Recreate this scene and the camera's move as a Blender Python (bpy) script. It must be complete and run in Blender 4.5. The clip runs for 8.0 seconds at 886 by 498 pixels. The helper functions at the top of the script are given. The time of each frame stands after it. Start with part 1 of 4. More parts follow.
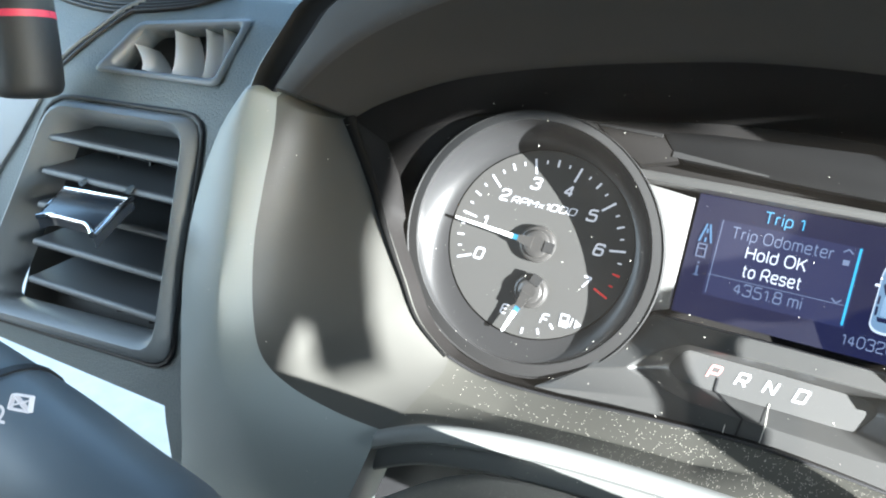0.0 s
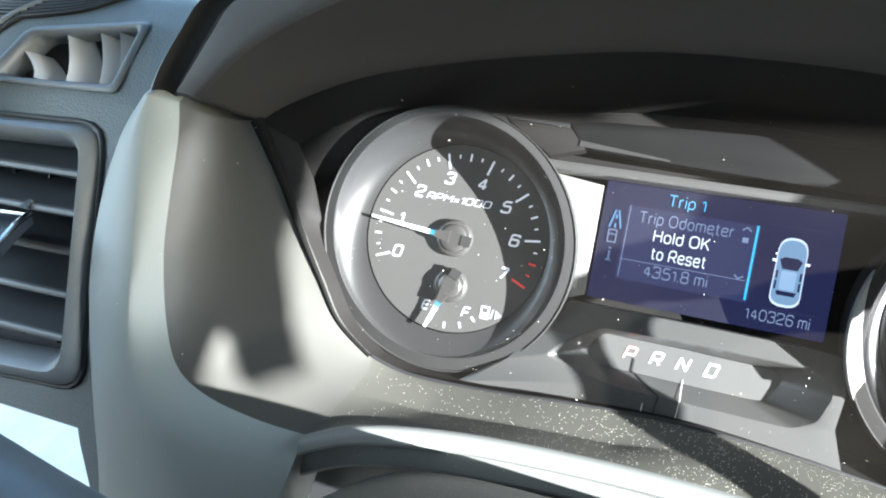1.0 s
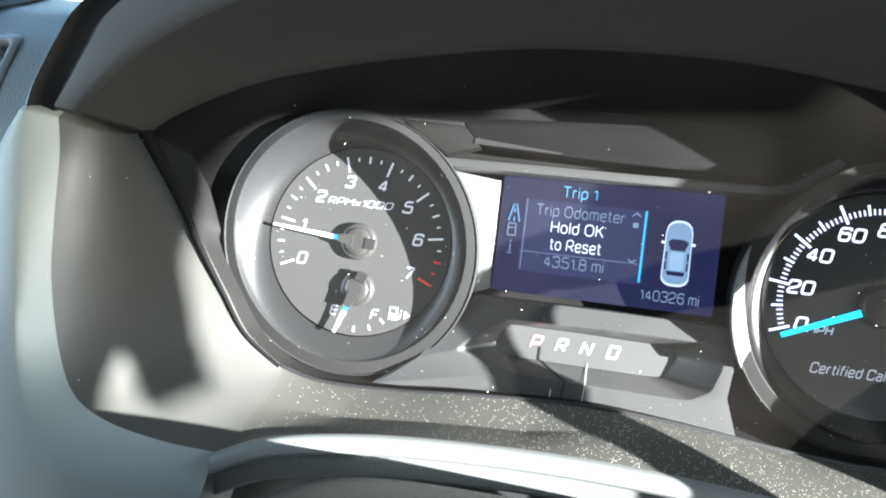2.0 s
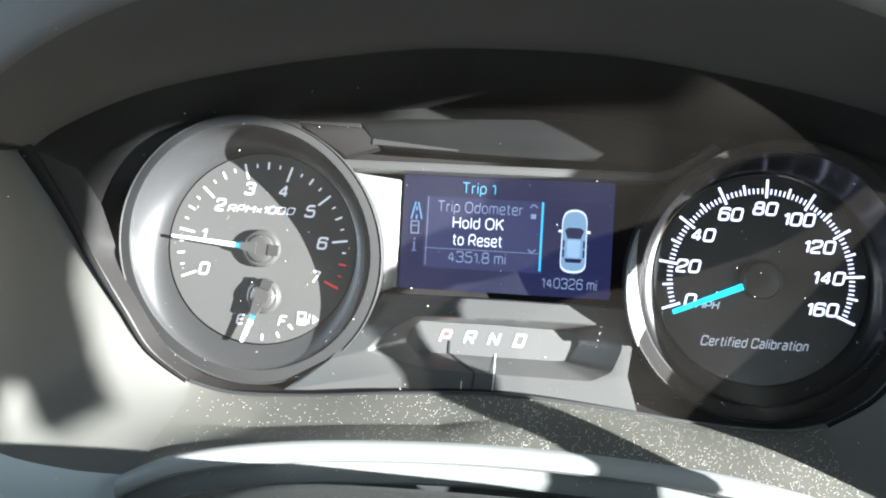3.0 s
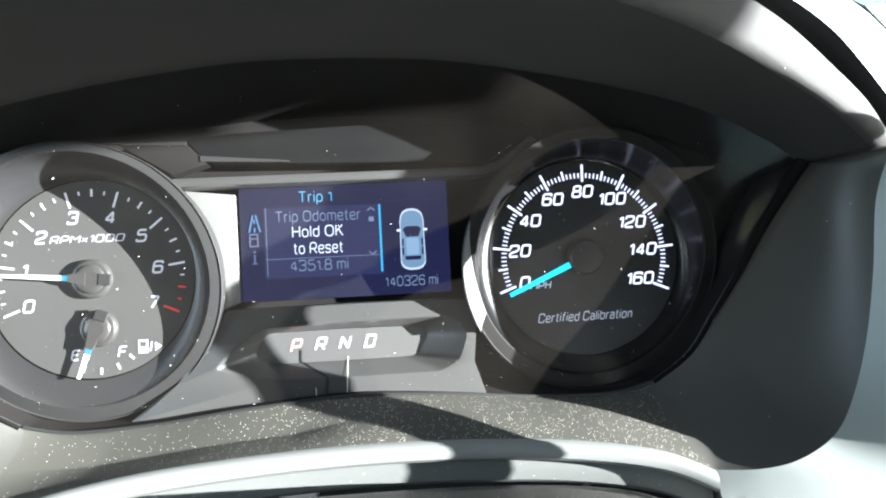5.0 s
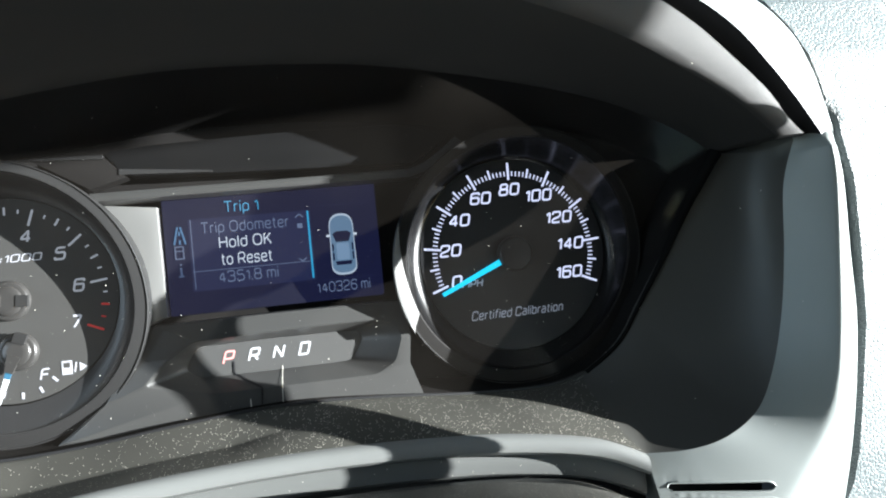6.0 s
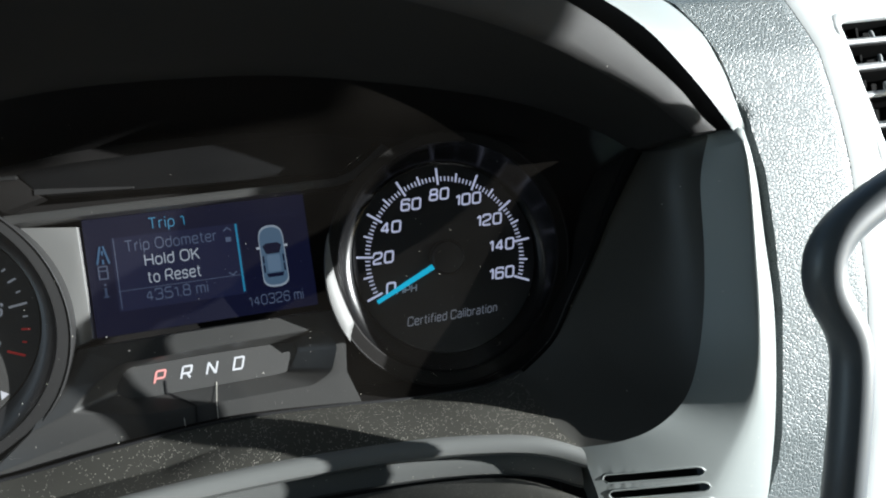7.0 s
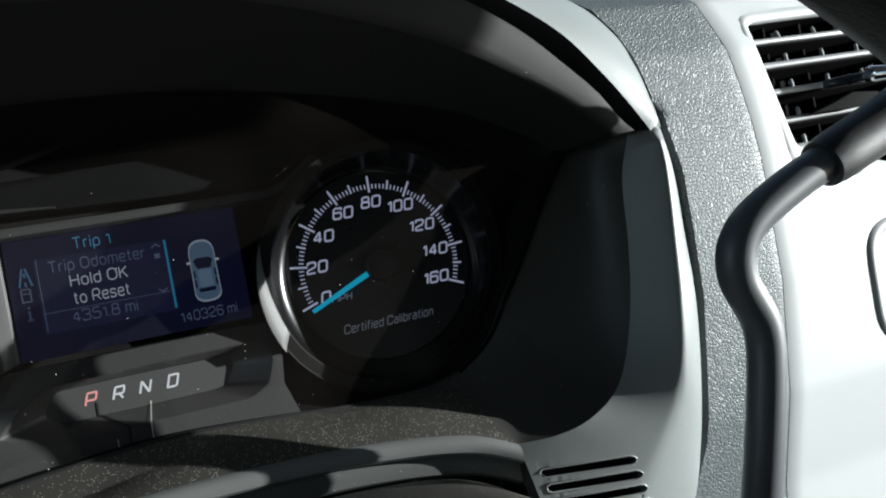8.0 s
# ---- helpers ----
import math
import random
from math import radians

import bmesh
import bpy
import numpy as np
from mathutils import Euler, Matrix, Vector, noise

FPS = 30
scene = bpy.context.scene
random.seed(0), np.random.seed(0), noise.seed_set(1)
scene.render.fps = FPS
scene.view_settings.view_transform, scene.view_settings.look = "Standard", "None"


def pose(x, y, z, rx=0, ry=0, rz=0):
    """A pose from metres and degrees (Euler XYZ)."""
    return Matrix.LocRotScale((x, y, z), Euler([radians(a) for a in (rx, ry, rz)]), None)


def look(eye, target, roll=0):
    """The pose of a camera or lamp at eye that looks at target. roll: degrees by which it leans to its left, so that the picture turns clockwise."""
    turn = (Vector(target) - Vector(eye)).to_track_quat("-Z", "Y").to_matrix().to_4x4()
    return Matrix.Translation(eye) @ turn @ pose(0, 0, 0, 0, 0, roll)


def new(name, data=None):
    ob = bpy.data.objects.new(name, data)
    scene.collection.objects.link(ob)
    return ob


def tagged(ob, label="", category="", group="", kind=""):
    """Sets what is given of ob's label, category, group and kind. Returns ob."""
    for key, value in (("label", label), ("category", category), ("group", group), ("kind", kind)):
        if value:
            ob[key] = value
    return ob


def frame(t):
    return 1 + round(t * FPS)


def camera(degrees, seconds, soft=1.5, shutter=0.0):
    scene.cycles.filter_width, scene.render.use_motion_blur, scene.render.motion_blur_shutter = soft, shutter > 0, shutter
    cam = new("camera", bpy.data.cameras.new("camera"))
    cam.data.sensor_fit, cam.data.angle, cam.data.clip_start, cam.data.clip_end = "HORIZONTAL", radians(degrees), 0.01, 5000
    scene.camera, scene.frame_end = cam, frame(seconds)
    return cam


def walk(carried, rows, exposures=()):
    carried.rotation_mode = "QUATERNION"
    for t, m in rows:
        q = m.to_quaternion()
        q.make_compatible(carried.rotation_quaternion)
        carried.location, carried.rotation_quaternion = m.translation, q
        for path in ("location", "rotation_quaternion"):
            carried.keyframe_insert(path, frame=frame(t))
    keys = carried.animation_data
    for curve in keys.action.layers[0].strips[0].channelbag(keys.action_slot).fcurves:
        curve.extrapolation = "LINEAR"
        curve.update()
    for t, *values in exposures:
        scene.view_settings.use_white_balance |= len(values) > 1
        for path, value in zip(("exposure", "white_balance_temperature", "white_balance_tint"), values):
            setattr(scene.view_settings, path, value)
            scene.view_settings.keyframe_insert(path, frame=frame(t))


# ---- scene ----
# The dash is laid out in its own frame, in millimetres: x to the right along the dash, y into it, z up along
# the face of the instrument cluster. D leans that frame back, as the cluster leans in the car.
LEANBACK = 28.0
D = pose(0, 0, 1.0, -LEANBACK, 0, 0)

cam = camera(65.6, 8.0, soft=2.0)
PATH = [
    (0.0, -0.03407, -0.31863, -0.01444, 21.558, -1.986, 13.669),
    (0.5, -0.03114, -0.31759, -0.01431, 18.969, -1.451, 12.254),
    (1.0, -0.02653, -0.31566, -0.01371, 16.274, -0.914, 10.651),
    (1.5, -0.02251, -0.31519, -0.01462, 13.13, -0.108, 8.809),
    (3.0, -0.00976, -0.31801, -0.01492, 3.429, 1.197, 3.332),
    (3.5, -0.00576, -0.31947, -0.01459, 0.458, 1.305, 1.615),
    (4.0, -0.0017, -0.3212, -0.01324, -2.187, 1.138, 0.057),
    (4.5, 0.00276, -0.32352, -0.01673, -4.501, 1.75, -1.459),
    (6.0, 0.01442, -0.32943, -0.01923, -11.122, 1.856, -5.838),
    (6.5, 0.01891, -0.33132, -0.01876, -13.166, 1.664, -7.193),
    (7.0, 0.02283, -0.33345, -0.01781, -15.225, 1.381, -8.469),
    (7.5, 0.0253, -0.33618, -0.01796, -17.483, 1.21, -9.785),
    (8.0, 0.03024, -0.34035, -0.0176, -19.255, 0.845, -10.999),
]


def eye_pose(x, y, z, yaw, pitch, roll):
    a, b = radians(yaw), radians(pitch)
    way = Vector((-math.sin(a) * math.cos(b), math.cos(a) * math.cos(b), math.sin(b)))
    eye = Vector((x, y, z))
    return D @ look(eye, eye + way, roll)


walk(cam, [(t, eye_pose(*row)) for t, *row in PATH],
     exposures=[(t, stops, 5900, 5) for t, stops in ((0.0, 4.22), (3.7, 4.40), (4.7, 4.24), (5.8, 3.36), (6.5, 2.61), (7.2, 1.90), (8.0, 1.32))])

# ---- light ----
SUN = (D.to_3x3() @ Vector((28.0, -11.5, 0.5))).normalized()
world = bpy.data.worlds.new("sky")
scene.world = world
world.use_nodes = True
wn = world.node_tree
sky = wn.nodes.new("ShaderNodeTexSky")
sky.sky_type = "NISHITA"
sky.sun_disc = False
sky.air_density, sky.dust_density = 1.0, 0.3
sky.sun_elevation = math.asin(SUN.z)
sky.sun_rotation = math.atan2(SUN.x, SUN.y)
wn.links.new(sky.outputs[0], wn.nodes["Background"].inputs[0])
wn.nodes["Background"].inputs[1].default_value = 0.058
lamp = bpy.data.lights.new("sun", "SUN")
lamp.energy, lamp.angle, lamp.color = 4.4, radians(0.4), (1.0, 0.95, 0.88)
sun = new("sun", lamp)
sun.matrix_world = look(SUN * 10, (0, 0, 0))
# an added lamp that strengthens the sky's light in the opening of the driver's window
pane = bpy.data.lights.new("window_fill", "AREA")
pane.shape, pane.size, pane.size_y, pane.energy, pane.color = "RECTANGLE", 0.40, 0.34, 0.18, (0.82, 0.93, 1.0)
window_fill = new("window_fill", pane)
window_fill.matrix_world = look((-0.655, -0.33, 1.20), (-0.30, -0.10, 0.95))

# an added fill lamp at the passenger's window, for bounce from the sunlit side
pane = bpy.data.lights.new("window_fill", "AREA")
pane.shape, pane.size, pane.size_y, pane.energy, pane.color = "RECTANGLE", 0.50, 0.34, 0.65, (0.86, 0.95, 1.0)
passenger_fill = new("window_fill", pane)
passenger_fill.matrix_world = look((0.96, -0.25, 1.20), (-0.20, -0.10, 0.97))


# ---- materials ----
def material(name, color, rough=0.5, metal=0.0, spec=0.5, vary=0.12, grain=0.0, scale=900.0, bump=0.0, bump_scale=900.0,
             kind="noise", coat=0.0, dust=0.0, dust_scale=420.0, dust_size=0.10, drift=None):
    """A procedural surface: two scales of tone, a relief (noise or leather cells) and, if asked, specks of dust."""
    m = bpy.data.materials.new(name)
    m.use_nodes = True
    nt = m.node_tree
    n, l = nt.nodes, nt.links
    bsdf = n["Principled BSDF"]
    tex = n.new("ShaderNodeTexCoord")

    def noise_node(s, detail=3.0):
        q = n.new("ShaderNodeTexNoise")
        q.inputs["Scale"].default_value, q.inputs["Detail"].default_value = s, detail
        l.new(tex.outputs["Object"], q.inputs["Vector"])
        return q

    big, small = noise_node(14.0, 4.0), noise_node(scale, 2.0)
    mix = n.new("ShaderNodeMix")
    mix.data_type = "RGBA"
    mix.inputs["A"].default_value = (*[c * (1 - vary) for c in color], 1)
    mix.inputs["B"].default_value = (*[min(1, c * (1 + vary)) for c in color], 1)
    add = n.new("ShaderNodeMath")
    add.operation = "MULTIPLY_ADD"
    add.inputs[1].default_value = grain
    l.new(small.outputs["Fac"], add.inputs[0])
    l.new(big.outputs["Fac"], add.inputs[2])
    l.new(add.outputs[0], mix.inputs["Factor"])
    out = mix.outputs["Result"]
    bsdf.inputs["Roughness"].default_value = rough
    bsdf.inputs["Metallic"].default_value = metal
    bsdf.inputs["Specular IOR Level"].default_value = spec
    bsdf.inputs["Coat Weight"].default_value = coat
    if dust:
        v = n.new("ShaderNodeTexVoronoi")
        v.inputs["Scale"].default_value = dust_scale
        l.new(tex.outputs["Object"], v.inputs["Vector"])
        near = n.new("ShaderNodeMath")
        near.operation = "LESS_THAN"
        near.inputs[1].default_value = dust_size
        l.new(v.outputs["Distance"], near.inputs[0])
        sep = n.new("ShaderNodeSeparateColor")
        l.new(v.outputs["Color"], sep.inputs[0])
        pick = n.new("ShaderNodeMath")
        pick.operation = "LESS_THAN"
        pick.inputs[1].default_value = dust
        l.new(sep.outputs[0], pick.inputs[0])
        if drift:
            # the dust thickens along the dash, in drifts
            axes, ramp, clump = n.new("ShaderNodeSeparateXYZ"), n.new("ShaderNodeMapRange"), n.new("ShaderNodeMath")
            l.new(tex.outputs["Object"], axes.inputs[0])
            l.new(axes.outputs[0], ramp.inputs[0])
            ramp.inputs[1].default_value, ramp.inputs[2].default_value, ramp.inputs[3].default_value, ramp.inputs[4].default_value = *drift, 0.02 * dust, 2.0 * dust
            clump.operation = "MULTIPLY"
            l.new(ramp.outputs[0], clump.inputs[0])
            l.new(noise_node(60.0, 4.0).outputs["Fac"], clump.inputs[1])
            l.new(clump.outputs[0], pick.inputs[1])
        both = n.new("ShaderNodeMath")
        both.operation = "MULTIPLY"
        l.new(near.outputs[0], both.inputs[0])
        l.new(pick.outputs[0], both.inputs[1])
        dm = n.new("ShaderNodeMix")
        dm.data_type = "RGBA"
        dm.inputs["B"].default_value = (0.56, 0.54, 0.47, 1)
        l.new(both.outputs[0], dm.inputs["Factor"])
        l.new(out, dm.inputs["A"])
        out = dm.outputs["Result"]
    l.new(out, bsdf.inputs["Base Color"])
    if bump:
        b = n.new("ShaderNodeBump")
        b.inputs["Strength"].default_value = bump
        b.inputs["Distance"].default_value = 0.0006
        if kind == "leather":
            warp = noise_node(bump_scale * 0.9, 1.0)
            vm = n.new("ShaderNodeVectorMath")
            vm.operation = "MULTIPLY_ADD"
            vm.inputs[1].default_value = (0.3 / bump_scale, 0.3 / bump_scale, 0.3 / bump_scale)
            l.new(warp.outputs["Color"], vm.inputs[0])
            l.new(tex.outputs["Object"], vm.inputs[2])
            v = n.new("ShaderNodeTexVoronoi")
            v.feature = "DISTANCE_TO_EDGE"
            v.inputs["Scale"].default_value = bump_scale
            l.new(vm.outputs[0], v.inputs["Vector"])
            flat = n.new("ShaderNodeMath")
            flat.operation = "SMOOTH_MIN"
            flat.inputs[1].default_value, flat.inputs[2].default_value = 0.13, 0.10
            l.new(v.outputs["Distance"], flat.inputs[0])
            l.new(flat.outputs[0], b.inputs["Height"])
            b.inputs["Distance"].default_value = 1.1 / bump_scale
        else:
            l.new(noise_node(bump_scale, 4.0).outputs["Fac"], b.inputs["Height"])
        l.new(b.outputs["Normal"], bsdf.inputs["Normal"])
    return m


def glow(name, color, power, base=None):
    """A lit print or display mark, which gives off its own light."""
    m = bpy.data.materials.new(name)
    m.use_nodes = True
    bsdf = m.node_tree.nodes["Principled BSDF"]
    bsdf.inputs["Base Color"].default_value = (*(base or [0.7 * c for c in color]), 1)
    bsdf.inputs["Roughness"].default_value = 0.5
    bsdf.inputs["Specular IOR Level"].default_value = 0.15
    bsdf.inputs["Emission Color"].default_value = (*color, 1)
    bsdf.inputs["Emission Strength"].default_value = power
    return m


def clear_plastic(name):
    m = bpy.data.materials.new(name)
    m.use_nodes = True
    n, l = m.node_tree.nodes, m.node_tree.links
    n.remove(n["Principled BSDF"])
    t, g, f, mix = (n.new("ShaderNodeBsdfTransparent"), n.new("ShaderNodeBsdfGlossy"), n.new("ShaderNodeFresnel"),
                    n.new("ShaderNodeMixShader"))
    t.inputs[0].default_value = (0.93, 0.93, 0.94, 1)
    g.inputs["Roughness"].default_value = 0.06
    f.inputs["IOR"].default_value = 1.14
    l.new(f.outputs[0], mix.inputs[0])
    l.new(t.outputs[0], mix.inputs[1])
    l.new(g.outputs[0], mix.inputs[2])
    haze, mix2 = n.new("ShaderNodeBsdfDiffuse"), n.new("ShaderNodeMixShader")
    haze.inputs[0].default_value = (0.70, 0.62, 0.54, 1)
    cloud = n.new("ShaderNodeTexNoise")
    cloud.inputs["Scale"].default_value = 22.0
    tex = n.new("ShaderNodeTexCoord")
    l.new(tex.outputs["Object"], cloud.inputs["Vector"])
    film = n.new("ShaderNodeMath")
    film.operation = "MULTIPLY"
    film.inputs[1].default_value = 0.0098
    l.new(cloud.outputs["Fac"], film.inputs[0])
    l.new(film.outputs[0], mix2.inputs[0])
    l.new(mix.outputs[0], mix2.inputs[1])
    l.new(haze.outputs[0], mix2.inputs[2])
    l.new(mix2.outputs[0], n["Material Output"].inputs[0])
    return m


M_GRAIN = material("grained_vinyl", (0.114, 0.133, 0.137), 0.5, spec=0.5, vary=0.15, grain=0.2, bump=0.65, bump_scale=540, kind="leather")
M_TRIM = material("satin_trim", (0.205, 0.222, 0.219), 0.44, spec=0.45, vary=0.12, grain=0.35, scale=2500, bump=0.08, bump_scale=2400, dust=0.03, dust_scale=620, dust_size=0.11)
M_SHELF = material("dusty_trim", (0.042, 0.041, 0.036), 0.45, spec=0.35, vary=0.2, grain=0.5, scale=1800, bump=0.15, bump_scale=1500, dust=0.40,
                   dust_scale=1300, dust_size=0.23, drift=(-0.15, 0.01))
M_LIP = material("pale_trim_edge", (0.13, 0.134, 0.131), 0.42, vary=0.08, grain=0.3, scale=2500, bump=0.08, bump_scale=2500, dust=0.04)
M_FASCIA = material("fascia_plastic", (0.085, 0.088, 0.086), 0.5, vary=0.12, grain=0.3, scale=2500, bump=0.08, bump_scale=2500, dust=0.05, dust_scale=900, dust_size=0.16)
M_HOOD = material("hood_vinyl", (0.024, 0.0235, 0.023), 0.6, spec=0.12, vary=0.15, grain=0.3, scale=2600, bump=0.15, bump_scale=2600)
M_BOWL = material("bowl_plastic", (0.050, 0.049, 0.045), 0.45, spec=0.35, vary=0.12, grain=0.3, scale=2500, bump=0.06, bump_scale=2600, dust=0.02, dust_scale=420, dust_size=0.10)
M_WINDOW = material("gear_window_grey", (0.052, 0.052, 0.051), 0.5, spec=0.35, vary=0.08, grain=0.4, scale=3000)
M_HOOD_FACE = material("hood_face_vinyl", (0.0262, 0.0250, 0.0250), 0.55, spec=0.3, vary=0.2, grain=0.4, scale=2600, bump=0.2, bump_scale=2600, dust=0.01)
M_HOOD_EDGE = material("hood_edge", (0.010, 0.010, 0.011), 0.6, spec=0.25, vary=0.1)
M_MASK = material("mask_black", (0.0070, 0.0065, 0.0063), 0.6, spec=0.12, vary=0.2, grain=0.3, scale=1500, dust=0.012, dust_scale=260, dust_size=0.07)
M_RING = material("ring_graphite", (0.017, 0.017, 0.0172), 0.6, spec=0.16, vary=0.1, grain=0.2)
M_WALL = material("dial_wall_gloss", (0.016, 0.016, 0.0165), 0.33, spec=0.6, vary=0.1, grain=0.2)
# dial wall for the speedometer, with the hood's shade put into its colour
M_WALL_SHADE = material("dial_wall_shaded", (0.0042, 0.0042, 0.0046), 0.24, spec=0.4, vary=0.1, grain=0.2)
M_PLATE = material("gear_plate_grey", (0.042, 0.042, 0.041), 0.38, spec=0.6, vary=0.1, grain=0.3, scale=2200)
M_SILVER = material("silver_paint", (0.42, 0.42, 0.41), 0.33, metal=0.75, vary=0.05)
M_DIAL = material("dial_face", (0.030, 0.0295, 0.028), 0.6, vary=0.08, grain=0.5, scale=3500, bump=0.05, bump_scale=4000)
# paler grey that paints the sunlit stretch of the speedometer's ring
M_CRESCENT = material("sunlit_ring_grey", (0.115, 0.115, 0.112), 0.5, spec=0.3, vary=0.08, grain=0.3, scale=2600)
# dial face for the speedometer, darkened to stand for the hood's shade
M_DIAL_SHADE = material("dial_face_shaded", (0.012, 0.012, 0.014), 0.5, vary=0.1, grain=0.3, scale=3000)
M_CAP = material("needle_cap", (0.028, 0.027, 0.026), 0.32, vary=0.1, coat=0.3)
M_SEAL = material("seal_rubber", (0.005, 0.005, 0.005), 0.85, spec=0.05, vary=0.2, dust=0.03, dust_scale=500, dust_size=0.1)
M_BLACK = material("black_plastic", (0.012, 0.012, 0.013), 0.5, vary=0.2, grain=0.3)
M_SLAT = material("vent_slat", (0.058, 0.062, 0.067), 0.46, vary=0.15, grain=0.3, scale=2400, bump=0.08, bump_scale=2600, dust=0.008)
M_BEZEL = material("vent_bezel", (0.150, 0.163, 0.175), 0.42, vary=0.08, grain=0.2, scale=2600, bump=0.05, bump_scale=2600)
M_FIN = material("pale_fin", (0.74, 0.75, 0.78), 0.5, vary=0.06)
M_SLAT_PALE = material("pale_slat", (0.36, 0.37, 0.38), 0.4, spec=0.8, vary=0.06, grain=0.2)
M_CHROME = material("chrome", (0.75, 0.76, 0.78), 0.08, metal=1.0, vary=0.02)
M_TABTOP = material("tab_top", (0.030, 0.036, 0.046), 0.2, spec=0.7, vary=0.25, grain=0.2, scale=500)
M_CENTRE = material("centre_panel", (0.60, 0.62, 0.62), 0.45, spec=0.8, metal=0.0, vary=0.05, grain=0.2, scale=2600)
M_STALK = material("stalk_plastic", (0.095, 0.118, 0.140), 0.40, vary=0.1, grain=0.1)
M_ROD = material("shifter_black", (0.085, 0.094, 0.102), 0.42, spec=0.6, vary=0.1)
M_GRIP = material("grip_rubber", (0.016, 0.0165, 0.017), 0.55, vary=0.1, bump=0.25, bump_scale=1500)
M_RED = material("red_band", (0.55, 0.04, 0.08), 0.45, vary=0.08)
M_PANEL = material("smoked_window", (0.0042, 0.0044, 0.0048), 0.45, spec=0.12, vary=0.15)
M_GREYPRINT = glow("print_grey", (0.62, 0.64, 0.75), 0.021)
M_GROUND = material("concrete", (0.82, 0.70, 0.58), 0.9, vary=0.15, grain=0.3, scale=30)
M_CABIN = material("cabin_cloth", (0.046, 0.048, 0.050), 0.9, vary=0.15, grain=0.3, scale=700)
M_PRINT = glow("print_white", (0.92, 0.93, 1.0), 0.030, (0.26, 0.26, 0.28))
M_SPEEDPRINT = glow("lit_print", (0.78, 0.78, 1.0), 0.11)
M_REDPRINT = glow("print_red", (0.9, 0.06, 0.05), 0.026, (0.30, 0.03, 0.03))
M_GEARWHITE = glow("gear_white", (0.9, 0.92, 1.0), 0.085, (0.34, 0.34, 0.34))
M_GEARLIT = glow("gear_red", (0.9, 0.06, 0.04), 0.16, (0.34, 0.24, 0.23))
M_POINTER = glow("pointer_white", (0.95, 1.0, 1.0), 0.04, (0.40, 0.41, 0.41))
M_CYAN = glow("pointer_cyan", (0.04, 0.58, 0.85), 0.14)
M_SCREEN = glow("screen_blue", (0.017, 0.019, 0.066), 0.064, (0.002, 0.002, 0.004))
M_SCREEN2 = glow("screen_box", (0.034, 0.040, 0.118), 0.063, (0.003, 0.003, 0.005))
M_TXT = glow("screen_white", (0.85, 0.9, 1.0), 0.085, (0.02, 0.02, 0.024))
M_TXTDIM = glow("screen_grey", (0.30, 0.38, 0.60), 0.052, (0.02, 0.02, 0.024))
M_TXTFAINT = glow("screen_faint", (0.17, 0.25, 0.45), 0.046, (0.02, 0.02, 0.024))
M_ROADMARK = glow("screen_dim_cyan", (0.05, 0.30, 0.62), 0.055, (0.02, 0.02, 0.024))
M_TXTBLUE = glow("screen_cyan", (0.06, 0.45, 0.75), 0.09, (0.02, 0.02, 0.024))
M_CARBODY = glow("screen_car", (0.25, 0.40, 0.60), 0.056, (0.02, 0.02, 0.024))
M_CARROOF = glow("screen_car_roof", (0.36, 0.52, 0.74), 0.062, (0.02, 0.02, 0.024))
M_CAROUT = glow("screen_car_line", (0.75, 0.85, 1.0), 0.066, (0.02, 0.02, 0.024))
M_LENS = clear_plastic("lens_clear")
M_FLECK = material("dust_fleck", (0.7, 0.68, 0.6), 0.8, vary=0.1)

# ---- mesh helpers (millimetres in the dash frame) ----
ORIGIN = {}


def thing(name, origin, label="", category="", group="", kind=""):
    """An Empty at its base, which carries the parts of a thing."""
    ob = new(name)
    ob.empty_display_size = 0.01
    o = Vector(origin) / 1000
    ob.matrix_world = D @ Matrix.Translation(o)
    ORIGIN[ob] = o
    return tagged(ob, label, category, group, kind)


def finish(bm, origin, smooth):
    for v in bm.verts:
        v.co = v.co / 1000 - origin
    me = bpy.data.meshes.new("mesh")
    bm.to_mesh(me)
    bm.free()
    if smooth:
        me.polygons.foreach_set("use_smooth", [True] * len(me.polygons))
        me.set_sharp_from_angle(angle=radians(smooth))
    return me


def part(name, bm, mat, parent, label="", smooth=40, kind=""):
    """One mesh under a thing or under a part."""
    o = ORIGIN[parent]
    me = finish(bm, o, smooth)
    me.materials.append(mat)
    ob = new(name, me)
    ob.parent = parent
    ORIGIN[ob] = o
    return tagged(ob, label, kind=kind)


def solid(name, bm, mat, label="", category="", kind="structure", smooth=40):
    """One top-level mesh."""
    me = finish(bm, Vector((0, 0, 0)), smooth)
    me.materials.append(mat)
    ob = new(name, me)
    ob.matrix_world = D.copy()
    ORIGIN[ob] = Vector((0, 0, 0))
    return tagged(ob, label, category, kind=kind)


def curve_points(ctrl, n, closed=False):
    """Catmull-Rom through the control points, n points evenly spread in its parameter."""
    c = [Vector(p) for p in ctrl]
    k = len(c)
    out = []
    for i in range(n):
        u = i / (n if closed else n - 1) * (k if closed else k - 1)
        j = min(int(u), (k if closed else k - 1) - 1)
        f = u - j
        g = (lambda q: c[q % k]) if closed else (lambda q: c[max(0, min(k - 1, q))])
        p0, p1, p2, p3 = g(j - 1), g(j), g(j + 1), g(j + 2)
        out.append(0.5 * (2 * p1 + (p2 - p0) * f + (2 * p0 - 5 * p1 + 4 * p2 - p3) * f * f + (3 * p1 - p0 - 3 * p2 + p3) * f ** 3))
    return out


